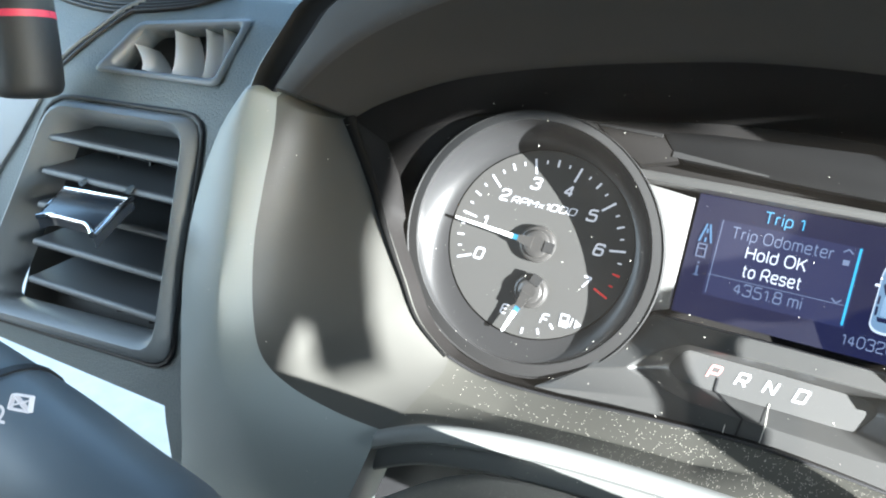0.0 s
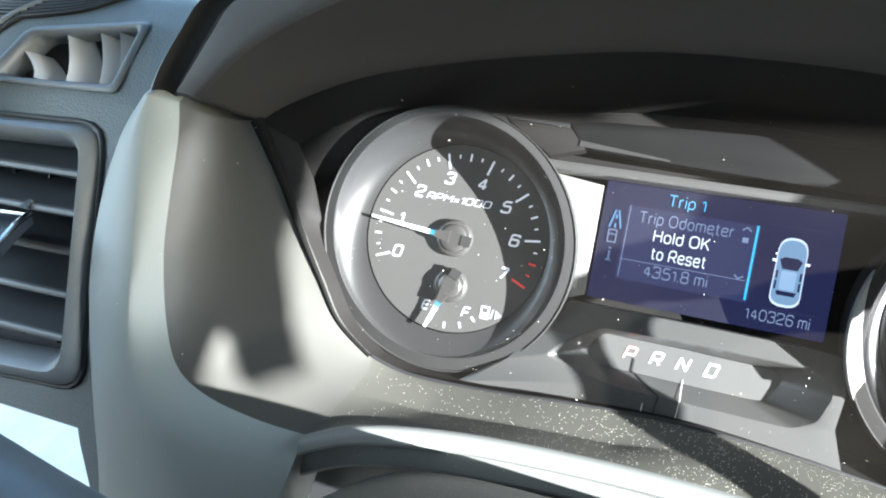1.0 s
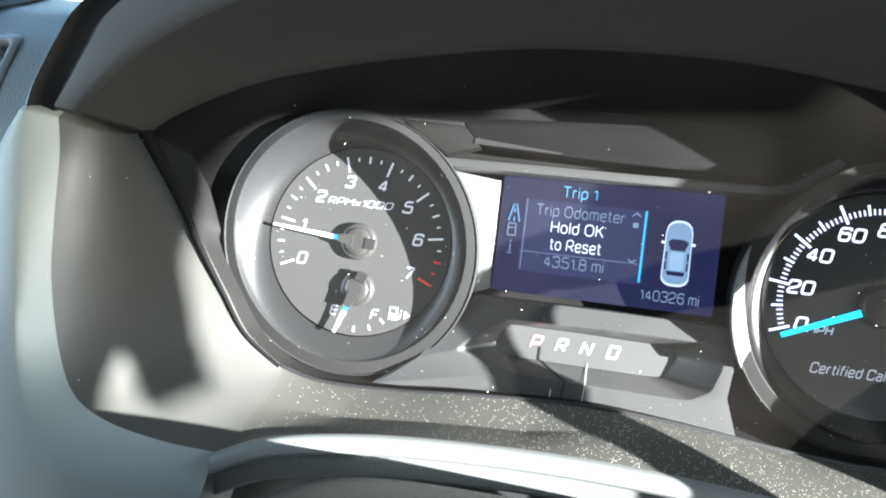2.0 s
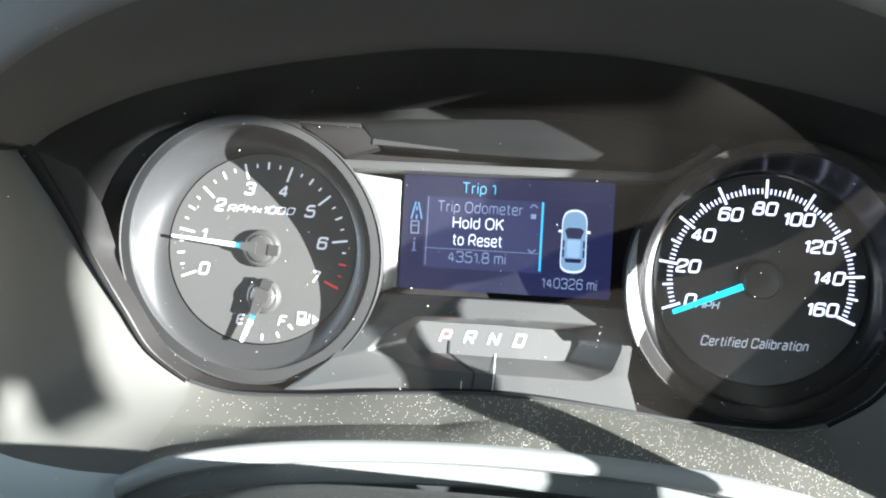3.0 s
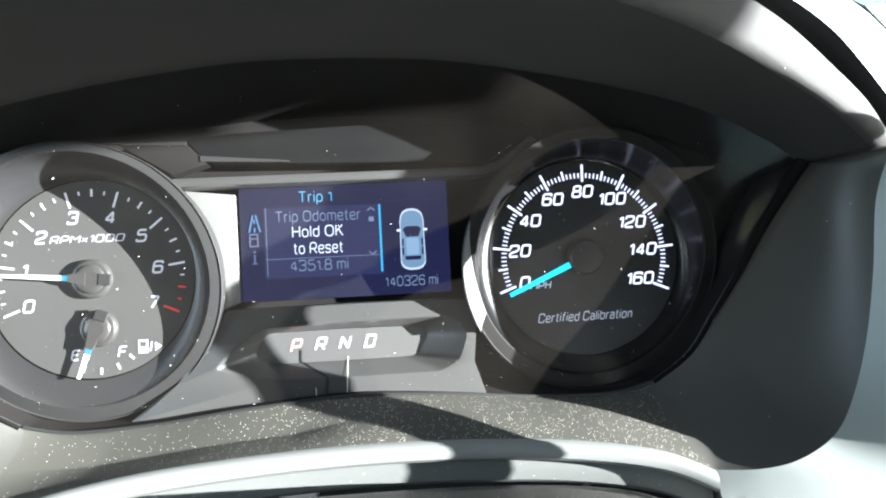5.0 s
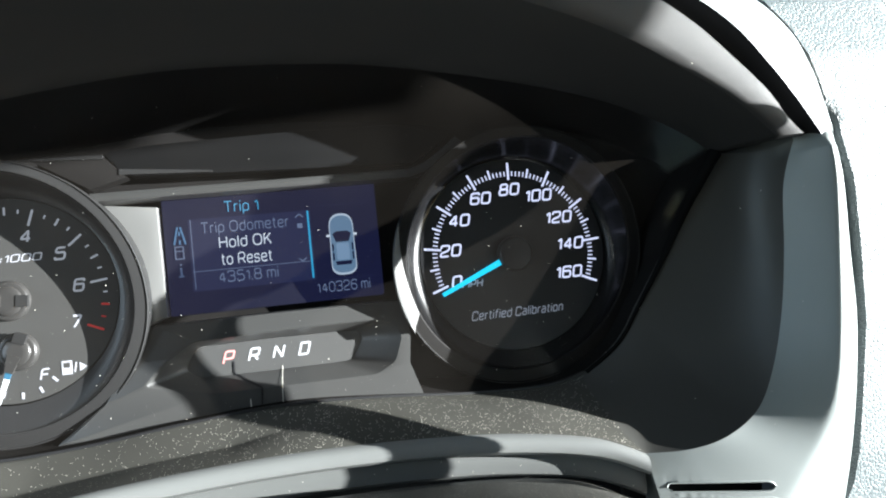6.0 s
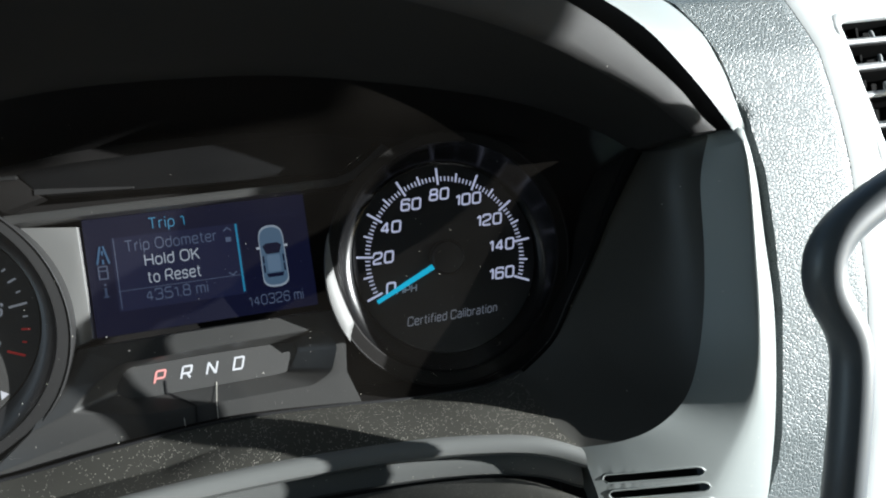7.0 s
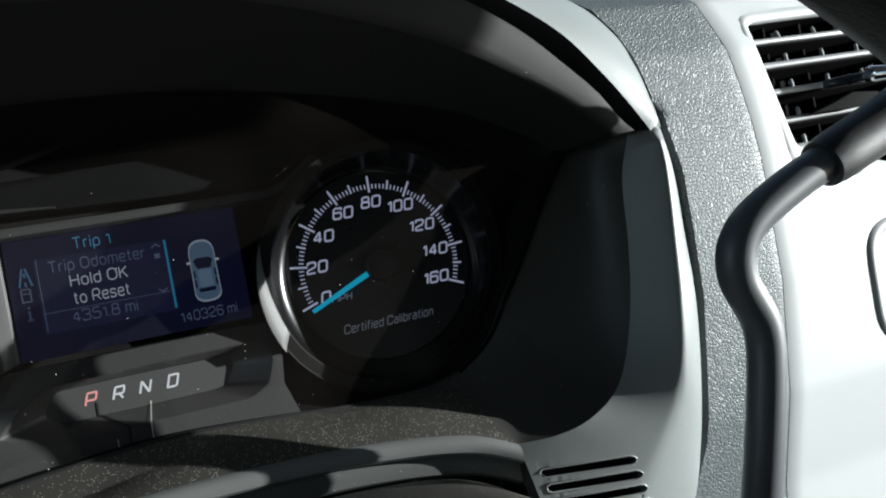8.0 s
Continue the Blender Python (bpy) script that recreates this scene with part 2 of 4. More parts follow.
def loft(rows, closed=False, bm=None, flip=False):
    """A skin over rows of points, each row as long as the next."""
    bm = bm or bmesh.new()
    vs = [[bm.verts.new(p) for p in row] for row in rows]
    n = len(rows[0])
    for a, b in zip(vs, vs[1:]):
        for i in range(n if closed else n - 1):
            j = (i + 1) % n
            f = (a[i], a[j], b[j], b[i])
            bm.faces.new(f[::-1] if flip else f)
    return bm


def fill(bm, points, flip=False):
    vs = [bm.verts.new(p) for p in points]
    return bm.faces.new(vs[::-1] if flip else vs)


def prism(pts, y0, y1, bm=None, bevel=0.0):
    """A plate with the outline pts (x, z), from depth y0 (front) to y1."""
    bm = bm or bmesh.new()
    own = bmesh.new()
    a = [own.verts.new((x, y0, z)) for x, z in pts]
    b = [own.verts.new((x, y1, z)) for x, z in pts]
    own.faces.new(a)
    own.faces.new(b[::-1])
    for i in range(len(pts)):
        j = (i + 1) % len(pts)
        own.faces.new((a[j], a[i], b[i], b[j]))
    bmesh.ops.recalc_face_normals(own, faces=own.faces)
    if bevel:
        rim = [e for e in own.edges if all(v in a for v in e.verts)]
        bmesh.ops.bevel(own, geom=rim, offset=bevel, segments=2, affect="EDGES", profile=0.6)
    me = bpy.data.meshes.new("tmp")
    own.to_mesh(me)
    own.free()
    bm.from_mesh(me)
    bpy.data.meshes.remove(me)
    return bm


def box(cx, cy, cz, sx, sy, sz, bevel=0.0, bm=None):
    return prism([(cx - sx / 2, cz - sz / 2), (cx + sx / 2, cz - sz / 2), (cx + sx / 2, cz + sz / 2), (cx - sx / 2, cz + sz / 2)],
                 cy - sy / 2, cy + sy / 2, bm, bevel)


def round_rect(x0, z0, x1, z1, r, n=5):
    out = []
    for cx, cz, a0 in ((x1 - r, z1 - r, 0), (x0 + r, z1 - r, 90), (x0 + r, z0 + r, 180), (x1 - r, z0 + r, 270)):
        for i in range(n + 1):
            a = radians(a0 + 90 * i / n)
            out.append((cx + r * math.cos(a), cz + r * math.sin(a)))
    return out


def circle(cx, cz, r, n=72, a0=0.0):
    return [(cx + r * math.cos(radians(a0 + 360 * i / n)), cz + r * math.sin(radians(a0 + 360 * i / n))) for i in range(n)]


def turned(cx, cz, profile, n=72, bm=None, cap=False):
    """A turned part about an axis along y; profile: (radius, y)."""
    rows = [[(x, y, z) for x, z in circle(cx, cz, r, n)] for r, y in profile]
    bm = loft(rows, True, bm)
    if cap:
        fill(bm, rows[-1])
    bmesh.ops.recalc_face_normals(bm, faces=bm.faces)
    return bm


def tube(path, radius, n=16, bm=None, caps=True):
    """A rod along path; radius: a number, or one for each point; (a, b) for an oval."""
    bm = bm or bmesh.new()
    pts = [Vector(p) for p in path]
    rows, up = [], Vector((0, 0.3, 1))
    for i, p in enumerate(pts):
        d = (pts[min(i + 1, len(pts) - 1)] - pts[max(i - 1, 0)]).normalized()
        u = (up - d * up.dot(d)).normalized()
        up = u
        w = d.cross(u)
        r = radius[i] if isinstance(radius, (list, tuple)) else radius
        ra, rb = r if isinstance(r, tuple) else (r, r)
        rows.append([p + w * ra * math.cos(2 * math.pi * k / n) + u * rb * math.sin(2 * math.pi * k / n) for k in range(n)])
    loft(rows, True, bm)
    if caps:
        fill(bm, rows[0])
        fill(bm, rows[-1], True)
    bmesh.ops.recalc_face_normals(bm, faces=bm.faces)
    return bm


def bar(p, q, w, y0, y1, w2=None, bm=None):
    """A straight stroke from p to q (x, z) in a plate from y0 to y1."""
    p, q = Vector(p), Vector(q)
    d = (q - p).normalized()
    s = Vector((-d.y, d.x))
    w2 = w if w2 is None else w2
    return prism([tuple(p - s * w / 2), tuple(q - s * w2 / 2), tuple(q + s * w2 / 2), tuple(p + s * w / 2)], y0, y1, bm)


def lettering(text, size, x, y, z, mat, parent, shear=0.0, wide=1.0, bold=0.0, name="lettering", turn=0.0, width=0.0):
    """Words in the built-in font, centred at (x, z), standing y from the face."""
    cu = bpy.data.curves.new("text", "FONT")
    cu.body, cu.size, cu.shear, cu.align_x, cu.align_y, cu.offset, cu.extrude = text, size, shear, "CENTER", "CENTER", bold, 0.06
    cu.resolution_u = 3
    tmp = new("text", cu)
    bpy.context.view_layer.update()
    me = bpy.data.meshes.new_from_object(tmp.evaluated_get(bpy.context.evaluated_depsgraph_get()))
    bpy.data.objects.remove(tmp)
    bpy.data.curves.remove(cu)
    bm = bmesh.new()
    bm.from_mesh(me)
    bpy.data.meshes.remove(me)
    if width:
        xs = [v.co.x for v in bm.verts]
        wide = width / (max(xs) - min(xs))
    c, s = math.cos(radians(turn)), math.sin(radians(turn))
    for v in bm.verts:
        a, b, d = v.co.x * wide, v.co.y, v.co.z
        v.co = (x + a * c - b * s, y - d, z + a * s + b * c)
    return part(name, bm, mat, parent, smooth=0)


def corners(points, r, closed=False, n=4, every=False):
    """A line of (x, z) points with its corners rounded to about the radius r."""
    k, out = len(points), []
    for i in range(k):
        p1 = Vector(points[i])
        if not closed and i in (0, k - 1):
            out.append(p1)
            continue
        p0, p2 = Vector(points[i - 1]), Vector(points[(i + 1) % k])
        a, b = p0 - p1, p2 - p1
        share = 0.5 if closed or k > 3 else 0.9
        q = min(r, a.length * share, b.length * share)
        a, b = p1 + a.normalized() * q, p1 + b.normalized() * q
        for j in range(n + 1):
            f = j / n
            out.append(a * (1 - f) ** 2 + p1 * 2 * f * (1 - f) + b * f * f)
    if every:
        return out
    clean = out[:1]
    for p in out[1:]:
        if (p - clean[-1]).length > 1e-4:
            clean.append(p)
    if closed and (clean[0] - clean[-1]).length < 1e-4:
        clean.pop()
    return clean


def ribbon(bm, points, w, y, closed=False):
    """A flat stroke of the width w along (x, z) points, at the depth y."""
    k, rows = len(points), []
    for i, p in enumerate(points):
        a = points[i - 1] if closed or i else None
        b = points[(i + 1) % k] if closed or i < k - 1 else None
        d0 = (p - a).normalized() if a is not None else (b - p).normalized()
        d1 = (b - p).normalized() if b is not None else d0
        m = d0 + d1
        m = m.normalized() if m.length > 0.3 else d1
        s = Vector((-m.y, m.x)) * (w / 2 / max(0.45, m.dot(d1)))
        rows.append((bm.verts.new((p.x + s.x, y, p.y + s.y)), bm.verts.new((p.x - s.x, y, p.y - s.y))))
    for i in range(k if closed else k - 1):
        (a, b), (c, d) = rows[i], rows[(i + 1) % k]
        bm.faces.new((a, b, d, c))


# strokes of each sign in a box one unit high: its width, then lines of points; a line that starts with True is closed
SIGNS = {
    "0": (0.78, (True, (0, 0), (0.78, 0), (0.78, 1), (0, 1))),
    "1": (0.3, ((0, 0.74), (0.3, 1), (0.3, 0))),
    "2": (0.76, ((0, 0.74), (0, 1), (0.76, 1), (0.76, 0.55), (0, 0.3), (0, 0), (0.76, 0))),
    "3": (0.74, ((0, 0.8), (0, 1), (0.74, 1), (0.74, 0.53), (0.26, 0.53)), ((0.26, 0.53), (0.74, 0.53), (0.74, 0), (0, 0), (0, 0.2))),
    "4": (0.78, ((0.58, 0), (0.58, 1), (0, 0.26), (0.78, 0.26))),
    "5": (0.76, ((0.72, 1), (0.05, 1), (0, 0.57), (0.76, 0.6), (0.76, 0), (0, 0), (0, 0.2))),
    "6": (0.76, ((0.74, 0.8), (0.74, 1), (0, 1), (0, 0), (0.76, 0), (0.76, 0.58), (0, 0.58))),
    "7": (0.72, ((0, 1), (0.72, 1), (0.22, 0))),
    "8": (0.76, (True, (0, 0), (0.76, 0), (0.76, 0.53), (0, 0.53)), (True, (0.05, 0.53), (0.71, 0.53), (0.71, 1), (0.05, 1))),
    "R": (0.74, ((0, 0), (0, 1), (0.74, 1), (0.74, 0.42), (0, 0.42)), ((0.42, 0.42), (0.76, 0))),
    "P": (0.74, ((0, 0), (0, 1), (0.74, 1), (0.74, 0.38), (0, 0.38))),
    "M": (0.92, ((0, 0), (0, 1), (0.46, 0.4), (0.92, 1), (0.92, 0))),
    "N": (0.76, ((0, 0), (0, 1), (0.76, 0), (0.76, 1))),
    "D": (0.76, ((0, 1), (0.76, 1), (0.76, 0), (0, 0)), ((0, -0.08), (0, 1.08))),
    "H": (0.74, ((0, 0), (0, 1)), ((0.74, 0), (0.74, 1)), ((0, 0.52), (0.74, 0.52))),
    "E": (0.66, ((0.66, 1), (0, 1), (0, 0), (0.66, 0)), ((0, 0.52), (0.58, 0.52))),
    "F": (0.66, ((0.66, 1), (0, 1), (0, 0)), ((0, 0.5), (0.58, 0.5))),
    "K": (0.7, ((0, 0), (0, 1)), ((0.68, 1), (0, 0.38)), ((0.26, 0.62), (0.7, 0))),
    "O": (0.86, (True, (0, 0), (0.86, 0), (0.86, 1), (0, 1))),
    "T": (0.76, ((0, 1), (0.76, 1)), ((0.38, 1), (0.38, 0))),
    "C": (0.76, ((0.76, 0.72), (0.76, 1), (0, 1), (0, 0), (0.76, 0), (0.76, 0.28))),
    "a": (0.56, ((0.02, 0.72), (0.56, 0.72), (0.56, 0)), ((0.56, 0.42), (0, 0.42), (0, 0), (0.56, 0.02))),
    "b": (0.58, ((0, 1), (0, 0), (0.58, 0), (0.58, 0.72), (0, 0.68))),
    "d": (0.58, ((0.58, 1), (0.58, 0), (0, 0), (0, 0.72), (0.58, 0.68))),
    "e": (0.58, ((0, 0.37), (0.58, 0.37), (0.58, 0.72), (0, 0.72), (0, 0), (0.56, 0), (0.56, 0.14))),
    "f": (0.36, ((0.12, 0), (0.12, 1), (0.38, 1)), ((0, 0.72), (0.36, 0.72))),
    "i": (0.02, ((0.01, 0), (0.01, 0.72)), ((0.01, 0.9), (0.01, 1.02))),
    "l": (0.02, ((0.01, 0), (0.01, 1))),
    "m": (0.9, ((0, 0), (0, 0.72)), ((0, 0.6), (0.05, 0.72), (0.45, 0.72), (0.45, 0)), ((0.45, 0.6), (0.5, 0.72), (0.9, 0.72), (0.9, 0))),
    "n": (0.54, ((0, 0), (0, 0.72), (0.54, 0.72), (0.54, 0))),
    "o": (0.6, (True, (0, 0), (0.6, 0), (0.6, 0.72), (0, 0.72))),
    "p": (0.58, ((0, -0.28), (0, 0.72), (0.58, 0.72), (0.58, 0), (0, 0.04))),
    "r": (0.32, ((0, 0), (0, 0.72)), ((0, 0.5), (0.04, 0.72), (0.34, 0.7))),
    "s": (0.52, ((0.5, 0.56), (0.5, 0.72), (0, 0.72), (0, 0.38), (0.52, 0.36), (0.52, 0), (0, 0), (0, 0.16))),
    "t": (0.32, ((0.12, 0.95), (0.12, 0), (0.34, 0.01)), ((0, 0.72), (0.32, 0.72))),
    "x": (0.5, ((0, 0.08), (0.5, 0.62)), ((0, 0.62), (0.5, 0.08))),
    ".": (0.04, ((0.02, -0.05), (0.02, 0.08))),
}


def signs(text, high, x, y, z, mat, parent, width=0.0, stroke=0.15, lean=0.2, turn=0.22, gap=0.3, name="lettering"):
    """Drawn strokes in the manner of dial lettering, centred at (x, z); high: the capitals' height; turn: the corners' radius."""
    bm, at_x = bmesh.new(), 0.0
    for ch in text:
        if ch == " ":
            at_x += 0.42
            continue
        w, *lines = SIGNS[ch]
        for line in lines:
            closed = line[0] is True
            pts = corners(line[1:] if closed else line, turn, closed)
            ribbon(bm, [p + Vector((at_x, 0)) for p in pts], stroke, 0, closed)
        at_x += w + gap
    full = at_x - gap
    sx = (width / (full + stroke)) if width else high
    for v in bm.verts:
        a, b = v.co.x - full / 2, v.co.z - 0.5
        v.co = (x + a * sx + b * high * lean, y, z + b * high)
    return part(name, bm, mat, parent, smooth=0)


def mirror(points):
    return [(-p[0], *p[1:]) for p in points]

# ---- the large structure: hood, trim, dash ----


def lens_y(z):
    """Depth of the clear lens, which leans forward at its top."""
    return -12.0 - (z + 72.0) * 0.25


def on_lens(points):
    return [(x, lens_y(z), z) for x, z in points]


EDGE_TOP = [(206, 24), (190, 34), (157, 48), (120, 57.5), (75, 65.5), (30, 70.5)]
EDGE_SIDE = [(206, 24), (200, 14), (190, -3), (180, -23), (168, -44), (157, -62), (140, -75)]
EDGE_BOTTOM = [(140, -75), (121, -79), (85, -78), (45, -74), (0, -71.5)]
edge_top = on_lens(EDGE_TOP) + mirror(on_lens(EDGE_TOP))[::-1]
edge_side = on_lens(EDGE_SIDE)
edge_bottom = on_lens(EDGE_BOTTOM) + mirror(on_lens(EDGE_BOTTOM))[-2::-1]
RIM_IN = [(231, -67, 25), (222, -70, 31.5), (211.5, -73, 43), (197, -75, 56), (173, -79, 74), (141, -83, 90), (95, -87, 104), (50, -89, 111)]
RIM_OUT = [(241, -66, 24), (228, -70, 39), (213.5, -73, 55), (197, -76, 70.5), (175, -79, 84), (143, -83, 99), (97, -87, 113), (51, -89, 120)]
RIM_IN_LEFT = [(229, -67, 27), (222, -70, 36), (212, -73, 52), (203, -75, 65), (176, -79, 82), (141, -83, 95), (95, -87, 106), (50, -89, 112)]
RIM_OUT_LEFT = [(244, -65, 25), (239, -68, 36), (229.5, -70, 54), (220, -72, 67), (192, -78, 86), (146, -83, 103), (98, -87, 115), (51, -89, 121)]
SHELL = [(249, 25), (247, 38), (243, 55), (237, 74), (224, 95), (178, 113), (112, 127), (54, 133)]
SHELL_LEFT = [(249, 27), (246, 40), (240, 57), (231, 72), (205, 92), (156, 112), (106, 126), (54, 133)]
CREASE = [(233, -58, 24), (227.5, -55, 4), (224.5, -54, -27), (219.5, -54, -54), (211, -55, -78), (200, -57, -93.5), (184, -57.5, -102.5), (168, -54, -106.5), (150, -48, -107)]
CREASE_LEFT = [(234, -58, 24), (232, -57, 8), (231.5, -56, -20), (230, -55, -45), (223, -54, -74), (213, -54, -92), (196, -53, -101), (171, -51, -105.5), (150, -48, -107)]
RIDGE = [(241, -66, 24), (242, -67, 5), (238, -67, -38), (234, -68, -63), (231, -66.5, -84), (226, -63.5, -103), (212, -61, -124), (190, -58, -150), (160, -55, -175)]
LIP = [(150, -48, -107), (128, -43, -98), (90, -38, -92), (45, -35, -89), (0, -34, -88)]
SEAM = [(247, -65.5, 24), (250.5, -64.5, 3), (250.5, -63.5, -28), (249.5, -63.5, -60), (245.5, -61, -98), (241, -56, -132), (231, -54, -160), (205, -52, -195), (165, -50, -215)]
SEAM_LEFT = [(246, -66, 24), (255, -66, 3), (260, -65, -28), (257, -66, -63), (250, -62.5, -104), (244, -57, -140), (236, -54, -168), (205, -52, -195), (165, -50, -215)]
rim_in, rim_out = RIM_IN + mirror(RIM_IN_LEFT)[::-1], RIM_OUT + mirror(RIM_OUT_LEFT)[::-1]
lip = LIP + mirror(LIP)[-2::-1]


def dash_y(z):
    """Depth of the dash's padded face at a height: upright below, rolling over to the top."""
    table = [(-400, -30), (-170, -44), (-120, -56), (-90, -60), (0, -61), (20, -58), (40, -51), (60, -42), (78, -28), (92, -5), (101, 30), (108, 90),
             (114, 200), (118, 520)]
    for (z0, y0), (z1, y1) in zip(table, table[1:]):
        if z <= z1:
            f = max(0.0, (z - z0) / (z1 - z0))
            return y0 + (y1 - y0) * f
    return table[-1][1]


def dash_y_right(z):
    """The same on the passenger's side, where the dash stands taller."""
    table = [(-400, -30), (-170, -46), (-120, -58), (-60, -64), (0, -66), (60, -64), (88, -56), (108, -36), (124, 6), (136, 110), (142, 300), (146, 700)]
    for (z0, y0), (z1, y1) in zip(table, table[1:]):
        if z <= z1:
            f = max(0.0, (z - z0) / (z1 - z0))
            return y0 + (y1 - y0) * f
    return table[-1][1]


shell = [(x, min(-40, dash_y_right(z)) + 1.5, z) for x, z in SHELL] + [(-x, min(-30, dash_y(z)) + 1.5, z) for x, z in SHELL_LEFT[::-1]]


def between(a, b, f, lift=(0, 0, 0)):
    return [Vector(p).lerp(Vector(q), f) + Vector(lift) * (4 * f * (1 - f)) for p, q in zip(a, b)]


N = 90
ct, ri, ro, sh = (curve_points(c, N) for c in (edge_top, rim_in, rim_out, shell))
hood = thing("cluster_hood", (0, -40, 75), "dark grey vinyl hood arching over the instrument cluster", "instrument hood")
def flared(a, b, g, h):
    return [Vector((p.x + (q.x - p.x) * g, p.y + (q.y - p.y) * h, p.z + (q.z - p.z) * g)) for p, q in zip(a, b)]


def tucked(rows):
    """Both ends of the hood run a little way down behind the side trim."""
    return [[r[0] + Vector((6, 9, 0))] + r + [r[-1] + Vector((-6, 9, 0))] for r in rows]


RUN = ((0, 0), (0.1, 0.25), (0.22, 0.5), (0.36, 0.75), (0.46, 0.88), (0.52, 0.95))
part("hood_lining", loft(tucked([[p + Vector((0, 14, 1)) for p in ct]] + [flared(ct, ri, g, h) for g, h in RUN])), M_HOOD, hood)
part("hood_face", loft(tucked([flared(ct, ri, g, h) for g, h in ((0.52, 0.95), (0.56, 0.985), (0.66, 1.0), (0.80, 1.01), (0.92, 1.01), (1, 1.005))] + [[p + Vector((0, 1.5, 0)) for p in between(ri, ro, 0.04)]])),
     M_HOOD_FACE, hood, "dusty front band of the hood")
front = tucked([between(ri, ro, f, (0, 7, 0)) for f in (0, 0.08, 0.2, 0.5, 0.8, 0.92, 1)])
part("hood_edge", loft(front), M_HOOD_EDGE, hood, "black groove along the hood edge")
def drooped(rows):
    """Both ends of the shell turn down into the seam."""
    return [[r[0] + Vector((1, 5, -7))] + r + [r[-1] + Vector((-1, 5, -7))] for r in rows]


part("hood_shell", loft(drooped([between(ro, sh, f, (0, -2, 4)) for f in (0, 0.06, 0.25, 0.5, 0.75, 0.94, 1)]
                                + [[p + Vector((0, 6, 0)) for p in sh], [p + Vector((0, 70, -4)) for p in sh]])), M_TRIM, hood)


def inside(x, z, poly):
    hit = False
    for (x0, z0), (x1, z1) in zip(poly, poly[1:] + poly[:1]):
        if (z0 > z) != (z1 > z) and x < x0 + (x1 - x0) * (z - z0) / (z1 - z0):
            hit = not hit
    return hit


def sheet(rows, holes, flip=False, under=None):
    """A skin over rows, open where a vent sits in it."""
    bm = bmesh.new()
    vs = [[bm.verts.new(p) for p in row] for row in rows]
    for a, b in zip(vs, vs[1:]):
        for i in range(len(a) - 1):
            f = (a[i], a[i + 1], b[i + 1], b[i])
            c = sum((v.co for v in f), Vector()) / 4
            if under and c.z < under[0] and i >= under[1]:
                continue
            if not any(inside(c.x, c.z, h) for h in holes):
                bm.faces.new(f[::-1] if flip else f)
    return bm


SLOTS = [[(156 + 1.2 * k + a, -121.6 - 6.9 * k - 0.068 * a + b) for a, b in
          [(0, 0), (0.6, 1.3), (2.2, 2.1), (21, 2.1), (41, 2.1), (43.2, 1.3), (44, 0), (43.2, -1.3), (41, -2.1), (21, -2.1), (2.2, -2.1), (0.6, -1.3)]] for k in range(4)]
def neat_holes(bm, holes, reach=2.0):
    """Draws the border of each opening onto its outline."""
    for v in bm.verts:
        if not v.is_boundary or not v.link_faces:
            continue
        q, best = Vector((v.co.x, v.co.z)), None
        for h in holes:
            for (x0, z0), (x1, z1) in zip(h, h[1:] + h[:1]):
                a, d = Vector((x0, z0)), Vector((x1 - x0, z1 - z0))
                g = a + d * max(0.0, min(1.0, (q - a).dot(d) / d.dot(d)))
                if best is None or (g - q).length < best[0]:
                    best = ((g - q).length, g)
        if best[0] < reach:
            v.co.x, v.co.z = best[1]
    gone = [f for f in bm.faces if any(inside(f.calc_center_median().x, f.calc_center_median().z, h) for h in holes)]
    bmesh.ops.delete(bm, geom=gone, context="FACES")


surround = thing("cluster_surround", (0, -50, -110), "satin grey plastic surround framing the instrument cluster", "dash trim")
NS = 220
edges = {}
for side in (1, -1):
    def fit_side(points):
        return curve_points(points if side > 0 else mirror(points), NS)
    es, cr, rg, se = fit_side(edge_side), fit_side(CREASE if side > 0 else CREASE_LEFT), fit_side(RIDGE), fit_side(SEAM if side > 0 else SEAM_LEFT)

    edges[side] = (es, cr)
    if side > 0:
        # the ridge stands prouder beside the passenger's side
        rg = [p + Vector((-1.0, -5.0, 0)) * min(1.0, k / 12) for k, p in enumerate(rg)]
    skin = [between(cr, rg, k / 30, (0, -0.8, 0)) for k in range(30)] + [between(rg, se, k / 24, (0, -1.2, 0)) for k in range(25)]
    for turn in range(8 if side > 0 else 26):
        # the ridge is softly rounded
        level = [[p.y for p in row] for row in skin]
        for a in range(1, len(skin) - 1):
            for k, p in enumerate(skin[a]):
                p.y = (level[a - 1][k] + level[a][k] * 2 + level[a + 1][k]) / 4
    skin = skin + [[p + Vector((0.6 * side, 2.5, 0)) for p in se], [p + Vector((0.8 * side, 14, 0)) for p in se]]
    skin = [[row[0] + Vector((0, 6, 6))] + row + [row[-1] + Vector((1.5 * side, 4, 0)), row[-1] + Vector((4 * side, 45, 0))] for row in skin]
    if side > 0:
        # a finer skin, open at the slots
        bm = sheet(skin, SLOTS)
        neat_holes(bm, SLOTS)
        FACE = [v.co.copy() for v in bm.verts if 150 < v.co.x < 210 and -150 < v.co.z < -118]
        part("trim_face", bm, M_TRIM, surround)
    else:
        part("trim_face", loft(skin, flip=True), M_TRIM, surround)
    # dark seal along the lens
    part("lens_seal", tube([p + Vector((1.2 * side, -1.0, 0)) for p in es], [max(1.0, 3.3 - 3.4 * k / NS) for k in range(NS)], 10), M_SEAL, surround, "black rubber seal")
eb, li = curve_points(edge_bottom, N), curve_points(lip, N)


